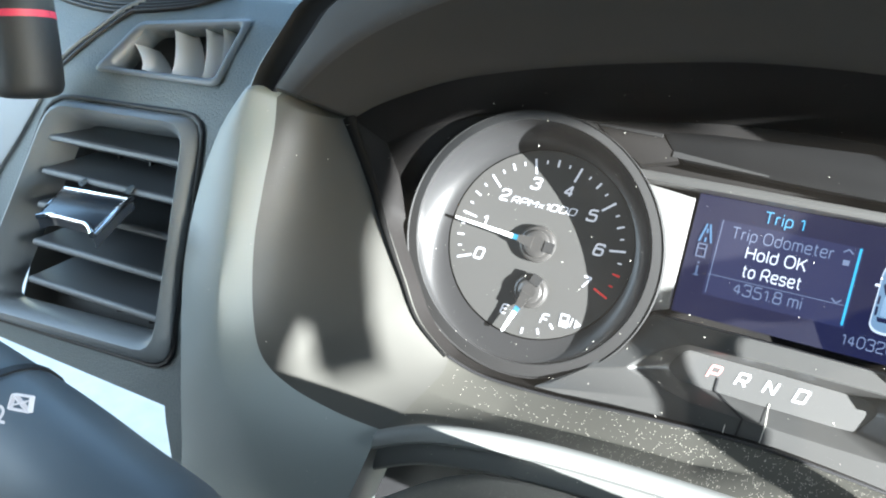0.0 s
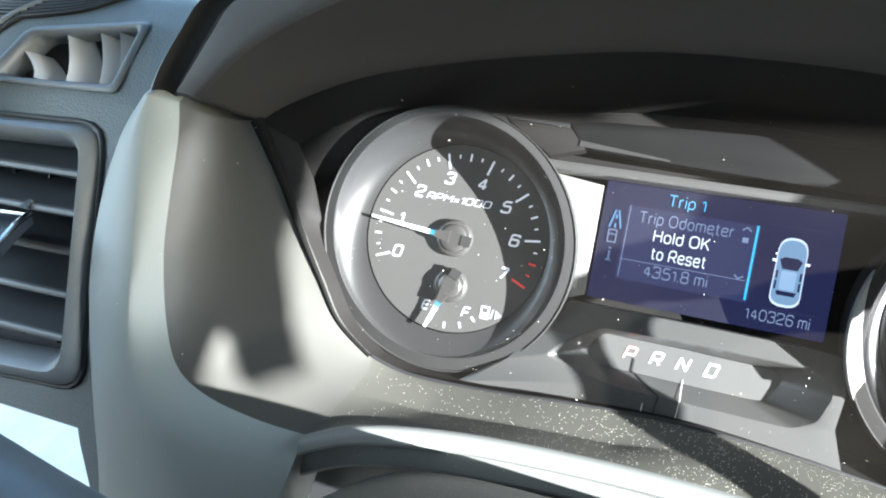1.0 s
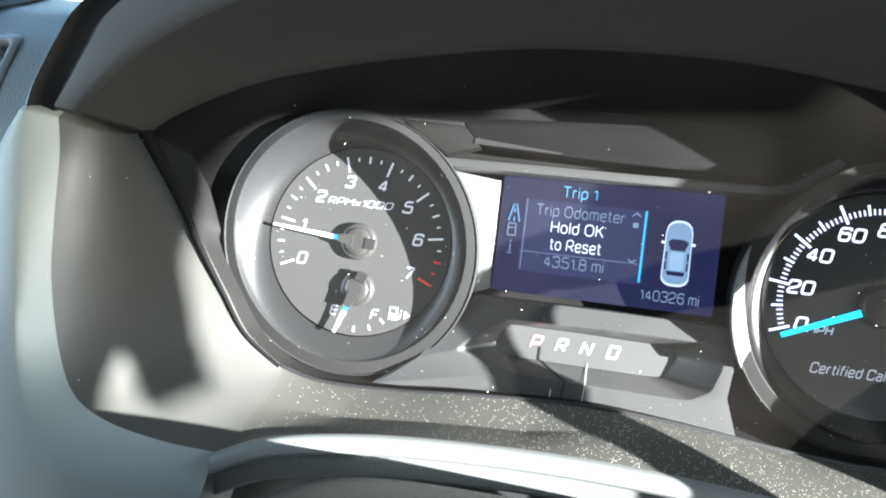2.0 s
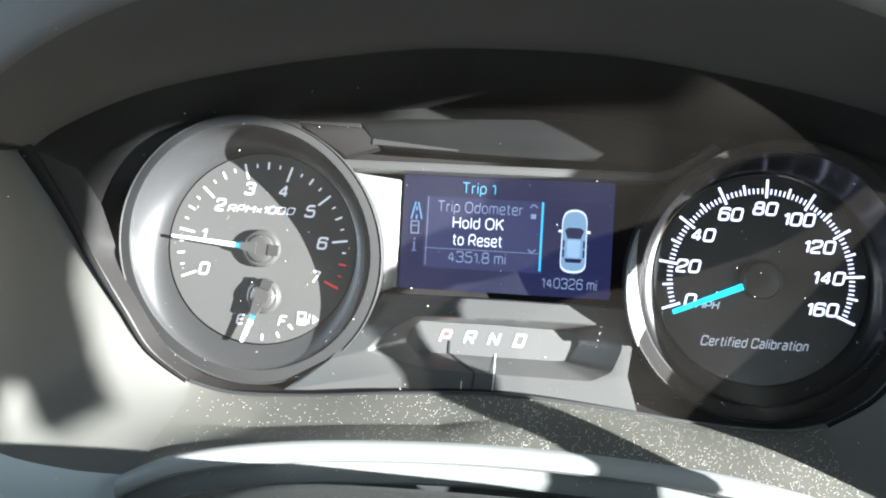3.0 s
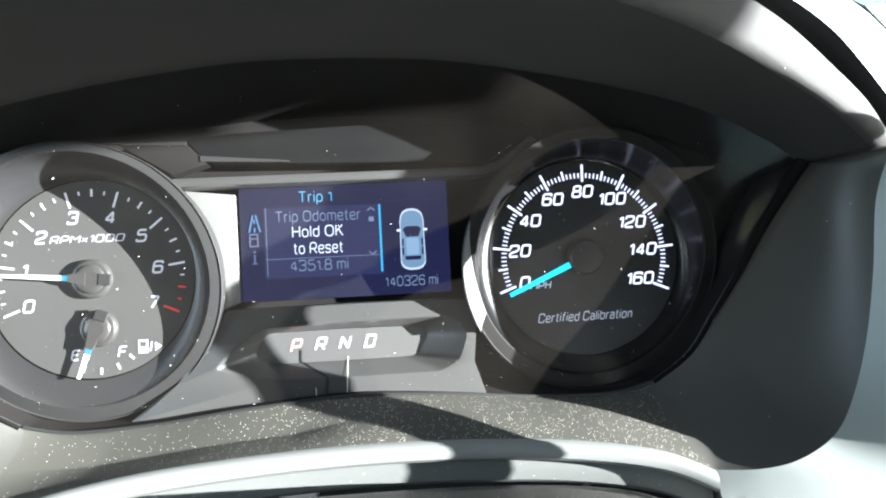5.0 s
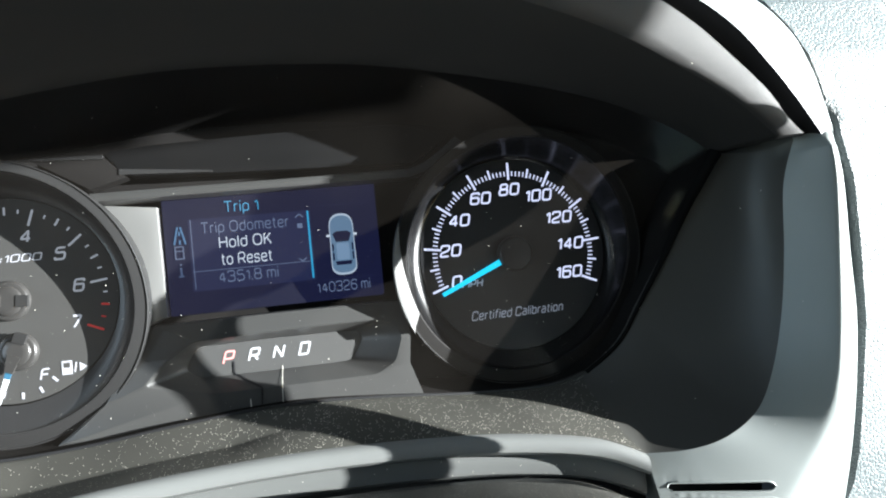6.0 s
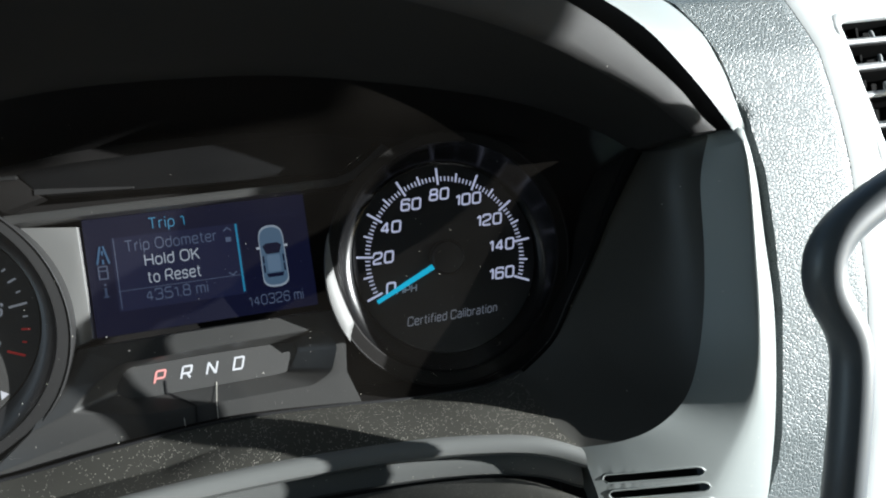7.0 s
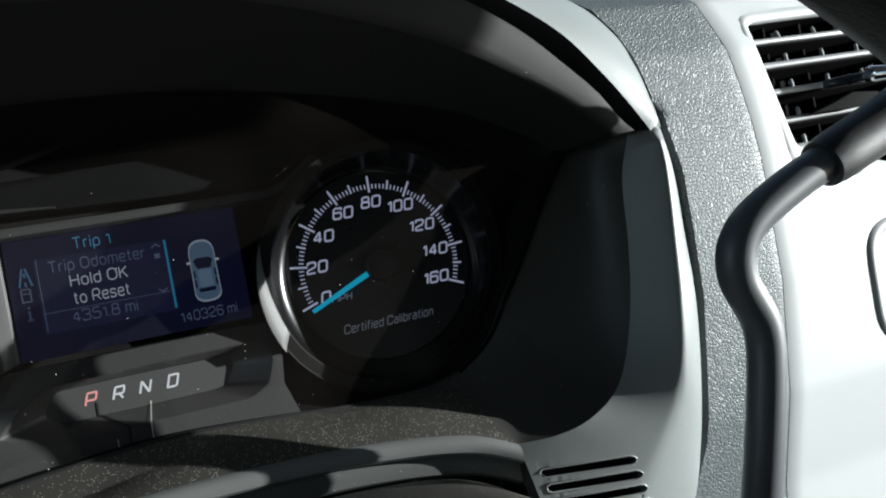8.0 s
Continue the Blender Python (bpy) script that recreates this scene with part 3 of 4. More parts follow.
def bowl_row(side, f):
    """A row of the bowl, hollow in the middle and straight where it meets the shelf."""
    row = between(*edges[side], f)
    return [p + Vector((5 * side, 6, -2)) * (4 * f * (1 - f)) * min(1.0, (NS - 1 - k) / 64) for k, p in enumerate(row)]


def shelf_row(f):
    """The shelf falls to a ridge on its left half, then runs flat to the lip."""
    row = between(eb, li, f)
    for p in row:
        k = max(0.0, min(1.0, (25 - p.x) / 50))
        w = max(0.0, min(1.0, (145 - abs(p.x)) / 30))
        p.z += w * (2.0 * 4 * f * (1 - f) * (1 - k) - k * 4.5 * max(0.0, min(f / 0.45, (1 - f) / 0.55)))
    return row


LEVELS = (0, 0.05, 0.1, 0.2, 0.3, 0.36, 0.42, 0.45, 0.48, 0.54, 0.6, 0.7, 0.8, 0.88, 0.95, 1)
sweep = []
for f in LEVELS:
    row = bowl_row(1, f) + shelf_row(f)[1:-1] + bowl_row(-1, f)[::-1]
    blend = min(1.0, 5 * f, 5 * (1 - f))
    for turn in range(120):
        # both bowls run softly into the shelf
        old = [p.copy() for p in row]
        for joint, way in ((NS - 1, 1), (NS + N - 2, -1)):
            for k in range(-70, 17):
                i = joint + k * way
                w = blend * 0.5 * min(1.0, (70 + k) / 30, (17 - k) / 6)
                row[i] = old[i].lerp((old[i - 1] + old[i + 1]) / 2, w)
    sweep.append(row)
for side, cols in ((1, slice(0, NS)), (-1, slice(NS + N - 2, None))):
    rows = [row[cols] for row in sweep]
    rows = [[p + Vector((-1 * side, 12, 0)) for p in rows[0]]] + rows
    rows = [[row[0] + Vector((3, 6, 7))] + row if side > 0 else row + [row[-1] + Vector((-3, 6, 7))] for row in rows]
    part("trim_bowl", loft(rows), M_BOWL, surround, "dark brown-black bowl beside the dial")
rows = [row[NS - 1:NS + N - 1] for row in sweep]
part("shelf", loft([[p + Vector((0, 14, 0)) for p in rows[0]]] + rows), M_SHELF, surround,
     "dusty dark grey shelf below the dials")
part("shelf_lip", loft([[p + Vector((0, dy, dz)) for p in li] for dy, dz in ((0, 0), (-2.5, -0.6), (-4.0, -2.4), (-4.6, -4.8), (-4.2, -7), (-2, -8.6), (3, -9.2))],
                       flip=True), M_LIP, surround, "pale rounded lip above the steering column")
part("lip_fascia", loft([[p + Vector((0, dy, dz)) for p in li] for dy, dz in ((3, -9.2), (2.6, -10), (2.2, -14), (2.8, -18), (5, -19.6), (16, -20.5))], flip=True), M_FASCIA, surround,
     "grey strip under the lip")
part("lens_seam", tube([p + Vector((0, -0.4, 0.3)) for p in eb], 0.7, 8), M_BLACK, surround)
part("gap_backing", box(0, 22, -140, 500, 4, 130), M_BLACK, surround)

for slot in SLOTS:
    ring = [Vector((x, min(FACE, key=lambda p: (p.x - x) ** 2 + (p.z - z) ** 2).y + 0.2, z)) for x, z in slot]
    part("slot_rim", tube(ring + ring[:1], 0.55, 8, caps=False), M_TRIM, surround)
part("slot_pocket", box(180, -30, -136, 70, 3, 50), M_BLACK, surround, "dark pocket behind the slots")


def seam_x(z, side):
    """The inner border of the padded dash beside the cluster, at a height."""
    line = [(p[2], p[0]) for p in (SEAM if side > 0 else SEAM_LEFT)] + [(z, x) for x, z in (SHELL if side > 0 else SHELL_LEFT)[1:]]
    line = sorted(line)
    if z <= line[0][0]:
        return line[0][1]
    for (z0, x0), (z1, x1) in zip(line, line[1:]):
        if z0 <= z <= z1:
            return x0 + (x1 - x0) * (z - z0) / max(1e-6, z1 - z0)
    return 0.0


heights = [-180 + 4.0 * k for k in range(66)] + [86, 88, 90, 92, 94, 96, 98, 100, 102, 104, 106, 108, 110, 112, 114]


def pad_edge(z):
    """The border between the padded dash and the centre panel."""
    return 304 - 14 * max(0.0, z / 90) ** 2 - 4 * max(0.0, (-z - 60) / 60)


def dash_side(x_far, side, n):
    rows = []
    depth = dash_y_right if side > 0 else dash_y
    for z in heights + ([116, 118, 120, 122, 124, 126, 128, 130, 132, 134, 136, 138, 140, 142, 144, 146] if side > 0 else []):
        xa = side * (seam_x(z, side) + 1.2 - 1.4 * max(0.0, min(1.0, (z - 26) / 12)))
        xb = x_far if side < 0 else pad_edge(z)
        row = [(xa + (xb - xa) * (i / n), depth(z), z) for i in range(n + 1)]
        row[0] = (xa, depth(z) + 5.0 * max(0.0, min(1.0, (40 - z) / 12)), z)
        if side > 0:
            row[-1] = (xb, depth(z) + 0.6, z)
        rows.append(row)
    return rows
VENT_L = [(-364, -3), (-276, 2), (-267, -104), (-388, -112)]
VENT_D = [(-344.5, 23.5), (-331, 48.5), (-275.5, 61.5), (-274, 26.5)]
VENT_R = [tuple(p) for p in corners([(313, 77), (439, 81), (439, -27), (326, -3)], 9, True)]
bm = sheet(dash_side(-560, -1, 130), (VENT_L, VENT_D), under=(-130, 6))
neat_holes(bm, (VENT_L, VENT_D), 3.2)
solid("dash_pad_left", bm, M_GRAIN, "dark grained vinyl dash pad", "dash")
solid("dash_pad_right", sheet(dash_side(304, 1, 16), (), True), M_GRAIN, "dark grained vinyl dash pad in sunlight", "dash")
rows = [[(pad_edge(z) + 0.5 + (700 - pad_edge(z)) * i / 80, dash_y_right(z) + (0.6 if i == 0 else -0.6), z) for i in range(81)] for z in [-320, -280, -240, -210] + heights + [116, 120, 124, 128, 132, 136, 140, 143, 146]]
bm = sheet(rows, (VENT_R,), True)
neat_holes(bm, (VENT_R,), 4.0)
solid("centre_panel", bm, M_CENTRE, "pale satin centre dash panel in full sun", "dash")
rows = [[(-640 + i * 70.0, y, z) for i in range(20)] for y, z in ((200, 113.9), (360, 116), (520, 118), (700, 120))]
solid("dash_top", loft(rows), M_GRAIN, "dark grained top of the dash", "dash")

# ---- instrument cluster ----
cluster = thing("instrument_cluster", (0, 10, -75), "lit instrument cluster with two round dials and a blue trip display", "instrument cluster")
outline = [(p.x, p.z) for p in curve_points(edge_top, 60)] + [(p.x, p.z) for p in curve_points(mirror(edge_side), 24)[1:]] \
    + [(p.x, p.z) for p in curve_points(edge_bottom, 40)[::-1][1:]] + [(p.x, p.z) for p in curve_points(edge_side, 24)[::-1][1:-1]]
ring_a = [Vector((x, lens_y(z) + 0.6, z)) for x, z in outline]


TACH, SPEED = (-113.0, -12.9), (114.6, -14.1)


def rim_y(z):
    """Depth of the dials' front rims, which lean with the lens."""
    return -11.5 - 0.2 * (z + 30)


def mask_y(x, z):
    """The mask's floor: deep behind the display, and leaning with the dials' rims at either end."""
    c = (TACH[0] - 2.0, TACH[1] - 3.0) if x < 0 else (SPEED[0] - 1.0, SPEED[1] - 2.5)
    clear = max(0.0, min(1.0, (math.hypot(x - c[0], z - c[1]) - 57.0) / 2.5))
    return 6.0 + (rim_y(z) - 1.0) * clear * max(0.0, min(1.0, (abs(x) - 100) / 45)) + 5.0 * (1 - clear)


def shrunk(fx, fz):
    return [Vector((x * fx, mask_y(x * fx, z * fz - 3), z * fz - 3)) for x, z in outline]


ring_c = shrunk(0.95, 0.88)
rows = []
for k in range(9):
    u = k / 8
    rows.append([Vector((p.x + (q.x - p.x) * math.sin(u * math.pi / 2), q.y + (p.y - q.y) * (1 - u) ** 1.6, p.z + (q.z - p.z) * math.sin(u * math.pi / 2))) for p, q in zip(ring_a, ring_c)])
rows += [shrunk(0.95 - 0.02 * k, 0.88 - 0.012 * k) for k in range(1, 25)]
bm = loft(rows, True)
fill(bm, rows[-1])
part("mask", bm, M_MASK, cluster, "matt black mask behind the lens", smooth=70)
bm = bmesh.new()
fill(bm, [Vector((x, lens_y(z) + 0.3, z)) for x, z in outline])
lens = part("lens", bm, M_LENS, cluster, "clear plastic lens with dust")
lens.visible_shadow = False


def dial_unit(c, face_r, face_y, hole_r, ring_r, drop, sway, proud, mat, wall_mat, rim_mat, name):
    """A round face at the bottom of a flared well, whose rim leans with the lens; drop: how far the outer ring sits lower."""
    face = part(name, turned(*c, [(face_r + 1, face_y + 2), (face_r + 0.5, face_y)], 96, cap=True), mat, cluster)
    wall_rows = []
    for k in range(11):
        a = radians(6 + 80 * k / 10)
        g, h = math.sin(a) / math.sin(radians(86)), (1 - math.cos(a)) / (1 - math.cos(radians(86)))
        wall_rows.append([(x, face_y + 0.4 + (rim_y(z) - face_y - 0.4) * h, z) for x, z in circle(c[0] + sway * g, c[1] - 0.5 * drop * g, face_r + (hole_r - face_r) * g, 120)])
    bm = loft(wall_rows, True)
    bmesh.ops.recalc_face_normals(bm, faces=bm.faces)
    part("dial_wall", bm, wall_mat, cluster, "curved glossy dial wall", smooth=60)
    low = (c[0] + sway, c[1] - drop)
    inner, outer = circle(c[0] + sway, c[1] - 0.5 * drop, hole_r, 120), circle(*low, ring_r, 120)
    rows = [[(x, rim_y(z), z) for x, z in inner]]
    for f, up in ((0.03, 0.5), (0.1, 0.8), (0.5, 0.5), (0.84, 0.2), (0.87, 0.5), (0.93, 0.7), (0.98, 0.4), (1.0, -0.6)):
        rows.append([(p[0] + (q[0] - p[0]) * f, rim_y(p[1] + (q[1] - p[1]) * f) - up - proud * f, p[1] + (q[1] - p[1]) * f) for p, q in zip(inner, outer)])
    rows.append([(x, rim_y(z) + 5, z) for x, z in outer])
    rows.append([(x, 6, z) for x, z in circle(*low, ring_r - 2, 120)])
    bm = loft(rows, True)
    bmesh.ops.recalc_face_normals(bm, faces=bm.faces)
    part("dial_rim", bm, rim_mat, cluster, smooth=30)
    return face


def at(c, r, a):
    return (c[0] + r * math.cos(radians(a)), c[1] + r * math.sin(radians(a)))


# rev counter
ty = -3.0
tach = dial_unit(TACH, 43.6, ty, 54.6, 60.5, 3.0, -2.0, 0.0, M_DIAL, M_WALL, M_RING, "rev_counter")
A0, STEP = 201.8, 226.0 / 7
for k in range(29):
    a = A0 - STEP * k / 4
    major, half = k % 4 == 0, k % 2 == 0
    mat = M_REDPRINT if k >= 26 else M_PRINT
    r0, r1, w = (33.2, 40.4, 0.95) if major else (37.0, 40.4, 0.85) if half else (37.8, 39.6, 0.7)
    part("tick", bar(at(TACH, r0, a), at(TACH, r1, a), w, ty - 0.25, ty), mat, tach)
for k in range(8):
    a = A0 - STEP * k
    r = 28.6 if k else 29.0
    p = at(TACH, r, a)
    signs(str(k), 5.0, p[0], ty - 0.15, p[1], M_PRINT, tach, stroke=0.19, name="numeral")
signs("RPMx1000", 3.0, -114.4, ty - 0.15, 5.2, M_PRINT, tach, width=31.6, stroke=0.15, lean=0.3)


def pointer(c, tip, y, mat_tip, mat_body, cap_r, name, white_from):
    """A hub with a tapered arm; tip: (x, z)."""
    p = part(name, turned(*c, [(cap_r + 0.6, ty), (cap_r + 0.4, y + 0.6), (cap_r, y), (cap_r - 0.5, y - 0.3), (cap_r - 1.7, y - 0.4), (cap_r - 1.9, y - 0.9),
                                (cap_r - 2.5, y - 1.3), (cap_r - 4.5, y - 1.5)], 48, cap=True), M_CAP, tach, "dark stepped pointer hub")
    d = (Vector(tip) - Vector(c)).normalized()
    tail = Vector(c) - d * (cap_r + 0.6)
    mid = Vector(c) + d * white_from
    part("pointer_arm", bar(Vector(c) + d * cap_r * 0.2, mid, 5.4, y - 1.9, y + 0.4, 3.2), mat_body, p)
    part("pointer_tail", bar(tail, Vector(c) - d * cap_r * 0.5, 5.0, y - 1.8, y + 0.3, 5.0), M_RING, p)
    part("pointer_root", bar(mid, mid + d * 2.6, 2.5, y - 1.3, y - 0.4, 2.3), M_TXTBLUE, p, "cyan root of the blade")
    part("pointer_blade", bar(mid + d * 2.6, tip, 2.2, y - 1.2, y - 0.4, 1.2), mat_tip, p, "white glowing pointer blade")
    return p


pointer(TACH, at(TACH, 42.0, 175.0), -5.6, M_POINTER, M_CAP, 8.2, "rev_pointer", 9)
FUEL = (-110.8, -35.0)
pointer(FUEL, at(FUEL, 22.8, 249), -5.6, M_POINTER, M_CAP, 7.6, "fuel_pointer", 9)
signs("E", 4.2, -121.1, ty - 0.15, -46.3, M_PRINT, tach, stroke=0.18, name="numeral")
signs("F", 4.4, -101.2, ty - 0.15, -45.9, M_PRINT, tach, stroke=0.18, name="numeral")
for a in (248.5, 271, 294, 315):
    part("tick", bar(at(FUEL, 17.6, a), at(FUEL, 20.4, a), 1.0, ty - 0.25, ty), M_PRINT, tach)
pump = part("fuel_symbol", prism([(-94.4, -47.2), (-90.2, -47.2), (-90.2, -41.2), (-94.4, -41.2)], ty - 0.25, ty), M_PRINT, tach)
part("fuel_arrow", prism([(-84.2, -44.4), (-87.2, -42.4), (-87.2, -46.4)], ty - 0.25, ty), M_PRINT, tach)
part("fuel_hose", bar((-89.3, -46.4), (-88.5, -42.2), 0.6, ty - 0.25, ty), M_PRINT, tach)
part("fuel_window", prism([(-93.6, -44.2), (-91, -44.2), (-91, -42.0), (-93.6, -42.0)], ty - 0.35, ty - 0.2), M_DIAL, tach)

# speedometer
sy = -1.0
# well, face and rim take darker colours in place of the hood's shade
speed = dial_unit(SPEED, 46.6, sy, 55.0, 61.0, 2.5, -1.0, 1.6, M_DIAL_SHADE, M_WALL_SHADE, M_MASK, "speedometer")
B0, BSTEP = 199.8, 222.6 / 160
for mph in range(0, 161, 2):
    a = B0 - BSTEP * mph
    r0, r1, w = (37.0, 45.4, 1.05) if mph % 20 == 0 else (38.6, 43.2, 0.9) if mph % 10 == 0 else (38.8, 41.2, 0.6)
    part("tick", bar(at(SPEED, r0, a), at(SPEED, r1, a), w, sy - 0.25, sy), M_SPEEDPRINT, speed)
for mph in range(0, 161, 20):
    a = B0 - BSTEP * mph
    r = 32.2 if mph < 110 else 30.0
    p = at(SPEED, r, a)
    signs(str(mph), 5.2, p[0], sy - 0.15, p[1], M_SPEEDPRINT, speed, stroke=0.19, gap=0.31, name="numeral")
signs("MPH", 3.2, 92.0, sy - 0.15, -26.6, M_GREYPRINT, speed, stroke=0.2, name="unit_mark")
signs("Certified Calibration", 4.0, 113.5, sy - 0.15, -42.6, M_GREYPRINT, speed, width=47, stroke=0.15)
part("speed_pointer", bar(at(SPEED, 4, 203), at(SPEED, 41.5, 203.6), 2.9, sy - 1.8, sy - 0.8, 1.9), M_CYAN, speed, "glowing cyan speed pointer")
part("pointer_hub", turned(*SPEED, [(9, sy), (8.6, sy - 3), (7.6, sy - 4), (3, sy - 4.4)], 40, cap=True), M_DIAL_SHADE, speed)

# trip display
display = part("trip_display", prism(round_rect(-48.5, -27.2, 48.5, 26.8, 0.8, 2), 0, 6), M_SCREEN, cluster, "blue lit trip computer display")
part("display_box", prism([(-38, -17), (17.2, -17), (17.2, 16), (-38, 16)], -0.1, 0), M_SCREEN2, display)
part("highlight_bar", prism([(15.6, -16), (16.5, -16), (16.5, 15.8), (15.6, 15.8)], -0.35, -0.15), M_TXTBLUE, display)
for words, size, x, z, w, mat in (("Trip 1", 6.6, -13.7, 20.6, 15.5, M_TXTBLUE), ("Trip Odometer", 6.6, -12.7, 11.6, 39.5, M_TXTDIM),
                                  ("Hold OK", 6.8, -13.2, 4.4, 23.6, M_TXT), ("to Reset", 6.8, -13.2, -3.4, 22.8, M_TXT),
                                  ("4351.8 mi", 6.6, -13.2, -11.4, 27.0, M_TXTDIM), ("140326 mi", 6.2, 29.8, -21.0, 25.0, M_TXTDIM)):
    signs(words, size * 0.72, x, -0.3, z, mat, display, width=w, stroke=0.13 if mat is M_TXT else 0.11, lean=0.0, turn=0.42, gap=0.28)
for z in (-8.0,):
    part("divider", bar((-37.5, z), (15, z), 0.25, -0.2, -0.1), M_TXTDIM, display)
part("divider", bar((-36.8, -16), (-36.8, 16), 0.3, -0.2, -0.1), M_TXTDIM, display)
for z in (17.6, -17.6):
    part("divider", bar((20, z), (45, z), 0.22, -0.2, -0.1), M_SCREEN2, display)
for z, s in ((13.0, 1), (-6.2, -1)):
    bm = bar((10.2, z), (12.0, z + 1.5 * s), 0.5, -0.3, -0.1)
    bar((13.8, z), (12.0, z + 1.5 * s), 0.5, -0.3, -0.1, bm=bm)
    part("arrow_mark", bm, M_TXTDIM, display)
part("scroll_mark", box(12, -0.2, 9, 2.4, 0.2, 2.2), M_TXTDIM, display)
bm = bar((-44.5, 5), (-42.6, 13), 0.8, -0.3, -0.1)
bar((-39.5, 5), (-41.4, 13), 0.8, -0.3, -0.1, bm=bm)
bar((-42, 5), (-42, 7), 0.8, -0.3, -0.1, bm=bm)
bar((-42, 9), (-42, 11), 0.8, -0.3, -0.1, bm=bm)
part("road_symbol", bm, M_ROADMARK, display)
bm = bar((-44.3, -1.5), (-44.3, 4), 0.6, -0.3, -0.1)
bar((-44.3, 4), (-40.8, 4), 0.6, -0.3, -0.1, bm=bm)
bar((-40.8, 4), (-40.8, -1.5), 0.6, -0.3, -0.1, bm=bm)
bar((-44.6, -1.5), (-40.4, -1.5), 0.6, -0.3, -0.1, bm=bm)
bar((-44, 2), (-41, 2), 0.5, -0.3, -0.1, bm=bm)
part("pump_symbol", bm, M_TXTFAINT, display)
bm = bar((-42.4, -9.5), (-42.4, -5.5), 0.9, -0.3, -0.1)
bar((-42.4, -4.6), (-42.4, -3.8), 0.9, -0.3, -0.1, bm=bm)
bar((-43.6, -9.6), (-41.2, -9.6), 0.6, -0.3, -0.1, bm=bm)
part("info_symbol", bm, M_TXTFAINT, display)
CAR = [(-5.9, -9.0), (-5.9, -13.0), (-4.4, -15.0), (-2.0, -15.8), (2.0, -15.8), (4.4, -15.0), (5.9, -13.0), (5.9, -9.0), (5.7, 3.0), (5.8, 8.0), (4.9, 11.6), (2.2, 13.4), (-2.2, 13.4),
       (-4.9, 11.6), (-5.8, 8.0), (-5.7, 3.0)]


def car_plate(grow, dy):
    line = corners([(31.0 + x * grow, -1.4 + (z + 1.2) * grow) for x, z in CAR], 3.0, True)
    return prism([tuple(p) for p in line], dy, -0.1)


car = part("car_symbol", car_plate(1.0, -0.2), M_CAROUT, display)
part("car_body", car_plate(0.93, -0.3), M_CARBODY, car)
part("car_glass", prism([(26.6, 3.6), (28.4, 4.8), (33.6, 4.8), (35.4, 3.6), (34.0, -0.2), (28.0, -0.2)], -0.4, -0.3), M_SCREEN, car)
part("car_glass", prism([(27.6, -11.2), (34.4, -11.2), (35.0, -9.4), (27.0, -9.4)], -0.4, -0.3), M_SCREEN, car)
for x in (26.4, 35.6):
    part("car_glass", bar((x, -1.0), (x, -4.4), 0.8, -0.4, -0.3), M_SCREEN, car)
    part("car_glass", bar((x, -5.2), (x, -8.8), 0.8, -0.4, -0.3), M_SCREEN, car)
part("car_roof", prism(round_rect(28.0, -8.8, 34.0, -0.9, 0.8), -0.36, -0.3), M_CARROOF, car)
for x in (24.6, 37.4):
    part("car_mirror", box(x, -0.25, 3.0, 1.6, 0.2, 1.1), M_TXT, car)

# gear window below the display
GEAR_RIM = [(-78, -62), (-67, -46), (-55.5, -30.3), (0, -30), (47, -30.3), (55.5, -31.2), (58, -46), (56.5, -60), (62, -77), (0, -77), (-98, -77)]
GEAR_OUT = [(-60.5, -56.3), (-49.5, -46.0), (-38.8, -39.2), (0, -38.3), (44.5, -38.3), (50.5, -41.2), (54, -47), (49.7, -58.7), (40.8, -63.4), (2.7, -63.2), (-31.7, -62.8)]
GEAR_IN = [(-44, -52), (-41.8, -46.6), (-37.8, -42.2), (-4, -41.9), (31.4, -42.5), (35.3, -44.4), (35.8, -47.0), (30.4, -56.2), (24, -56.6), (-7, -56.6), (-38.4, -56.2)]
GEAR_RIM, GEAR_OUT, GEAR_IN = ([tuple(p) for p in corners(q, r, True, 3, True)] for q, r in ((GEAR_RIM, 0.6), (GEAR_OUT, 2.6), (GEAR_IN, 2.2)))


def blended(a, b, f):
    return [(p[0] + (q[0] - p[0]) * f, p[1] + (q[1] - p[1]) * f) for p, q in zip(a, b)]


def level(x, y):
    """Beside the speedometer the plate lies level with the edge of its recess."""
    return y + (-8.7 - y) * (max(0.0, min(1.0, (x - 48) / 6)) if y < 0 else 0.0)


rows = [[(x, level(x, y), z) for x, z in q] for q, y in ((GEAR_RIM, 6), (GEAR_RIM, -5.4), (blended(GEAR_RIM, GEAR_OUT, 0.05), -6.2), (blended(GEAR_RIM, GEAR_OUT, 0.92), -8.8), (GEAR_OUT, -8.6))]
part("gear_plate", loft(rows, True), M_PLATE, cluster, "graphite plate with a rounded recess", smooth=24)
part("gear_recess", loft([[(x, y, z) for x, z in q] for q, y in ((GEAR_OUT, -8.6), (blended(GEAR_OUT, GEAR_IN, 0.07), -8.0), (blended(GEAR_OUT, GEAR_IN, 0.94), -0.4), (GEAR_IN, 0.4))], True),
     M_PLATE, cluster, smooth=32)
gear = part("gear_window", prism(GEAR_IN, 0, 3),
            M_WINDOW, cluster, "grey gear indicator window")
for ch, x in (("P", -25.2), ("R", -13.9), ("N", -2.8), ("D", 8.9)):
    signs(ch, 5.2, x, -0.15, -48.3, M_GEARLIT if ch == "P" else M_GEARWHITE, gear, stroke=0.17, lean=0.3, turn=0.13, name="gear_letter")
part("silver_wedge", prism([(-72, 25), (-50, 22.5), (-49.5, -27), (-57, -30), (-58, -12), (-62, 6)], -3, 5, bevel=0.8), M_SILVER, cluster, "silver painted wedge")
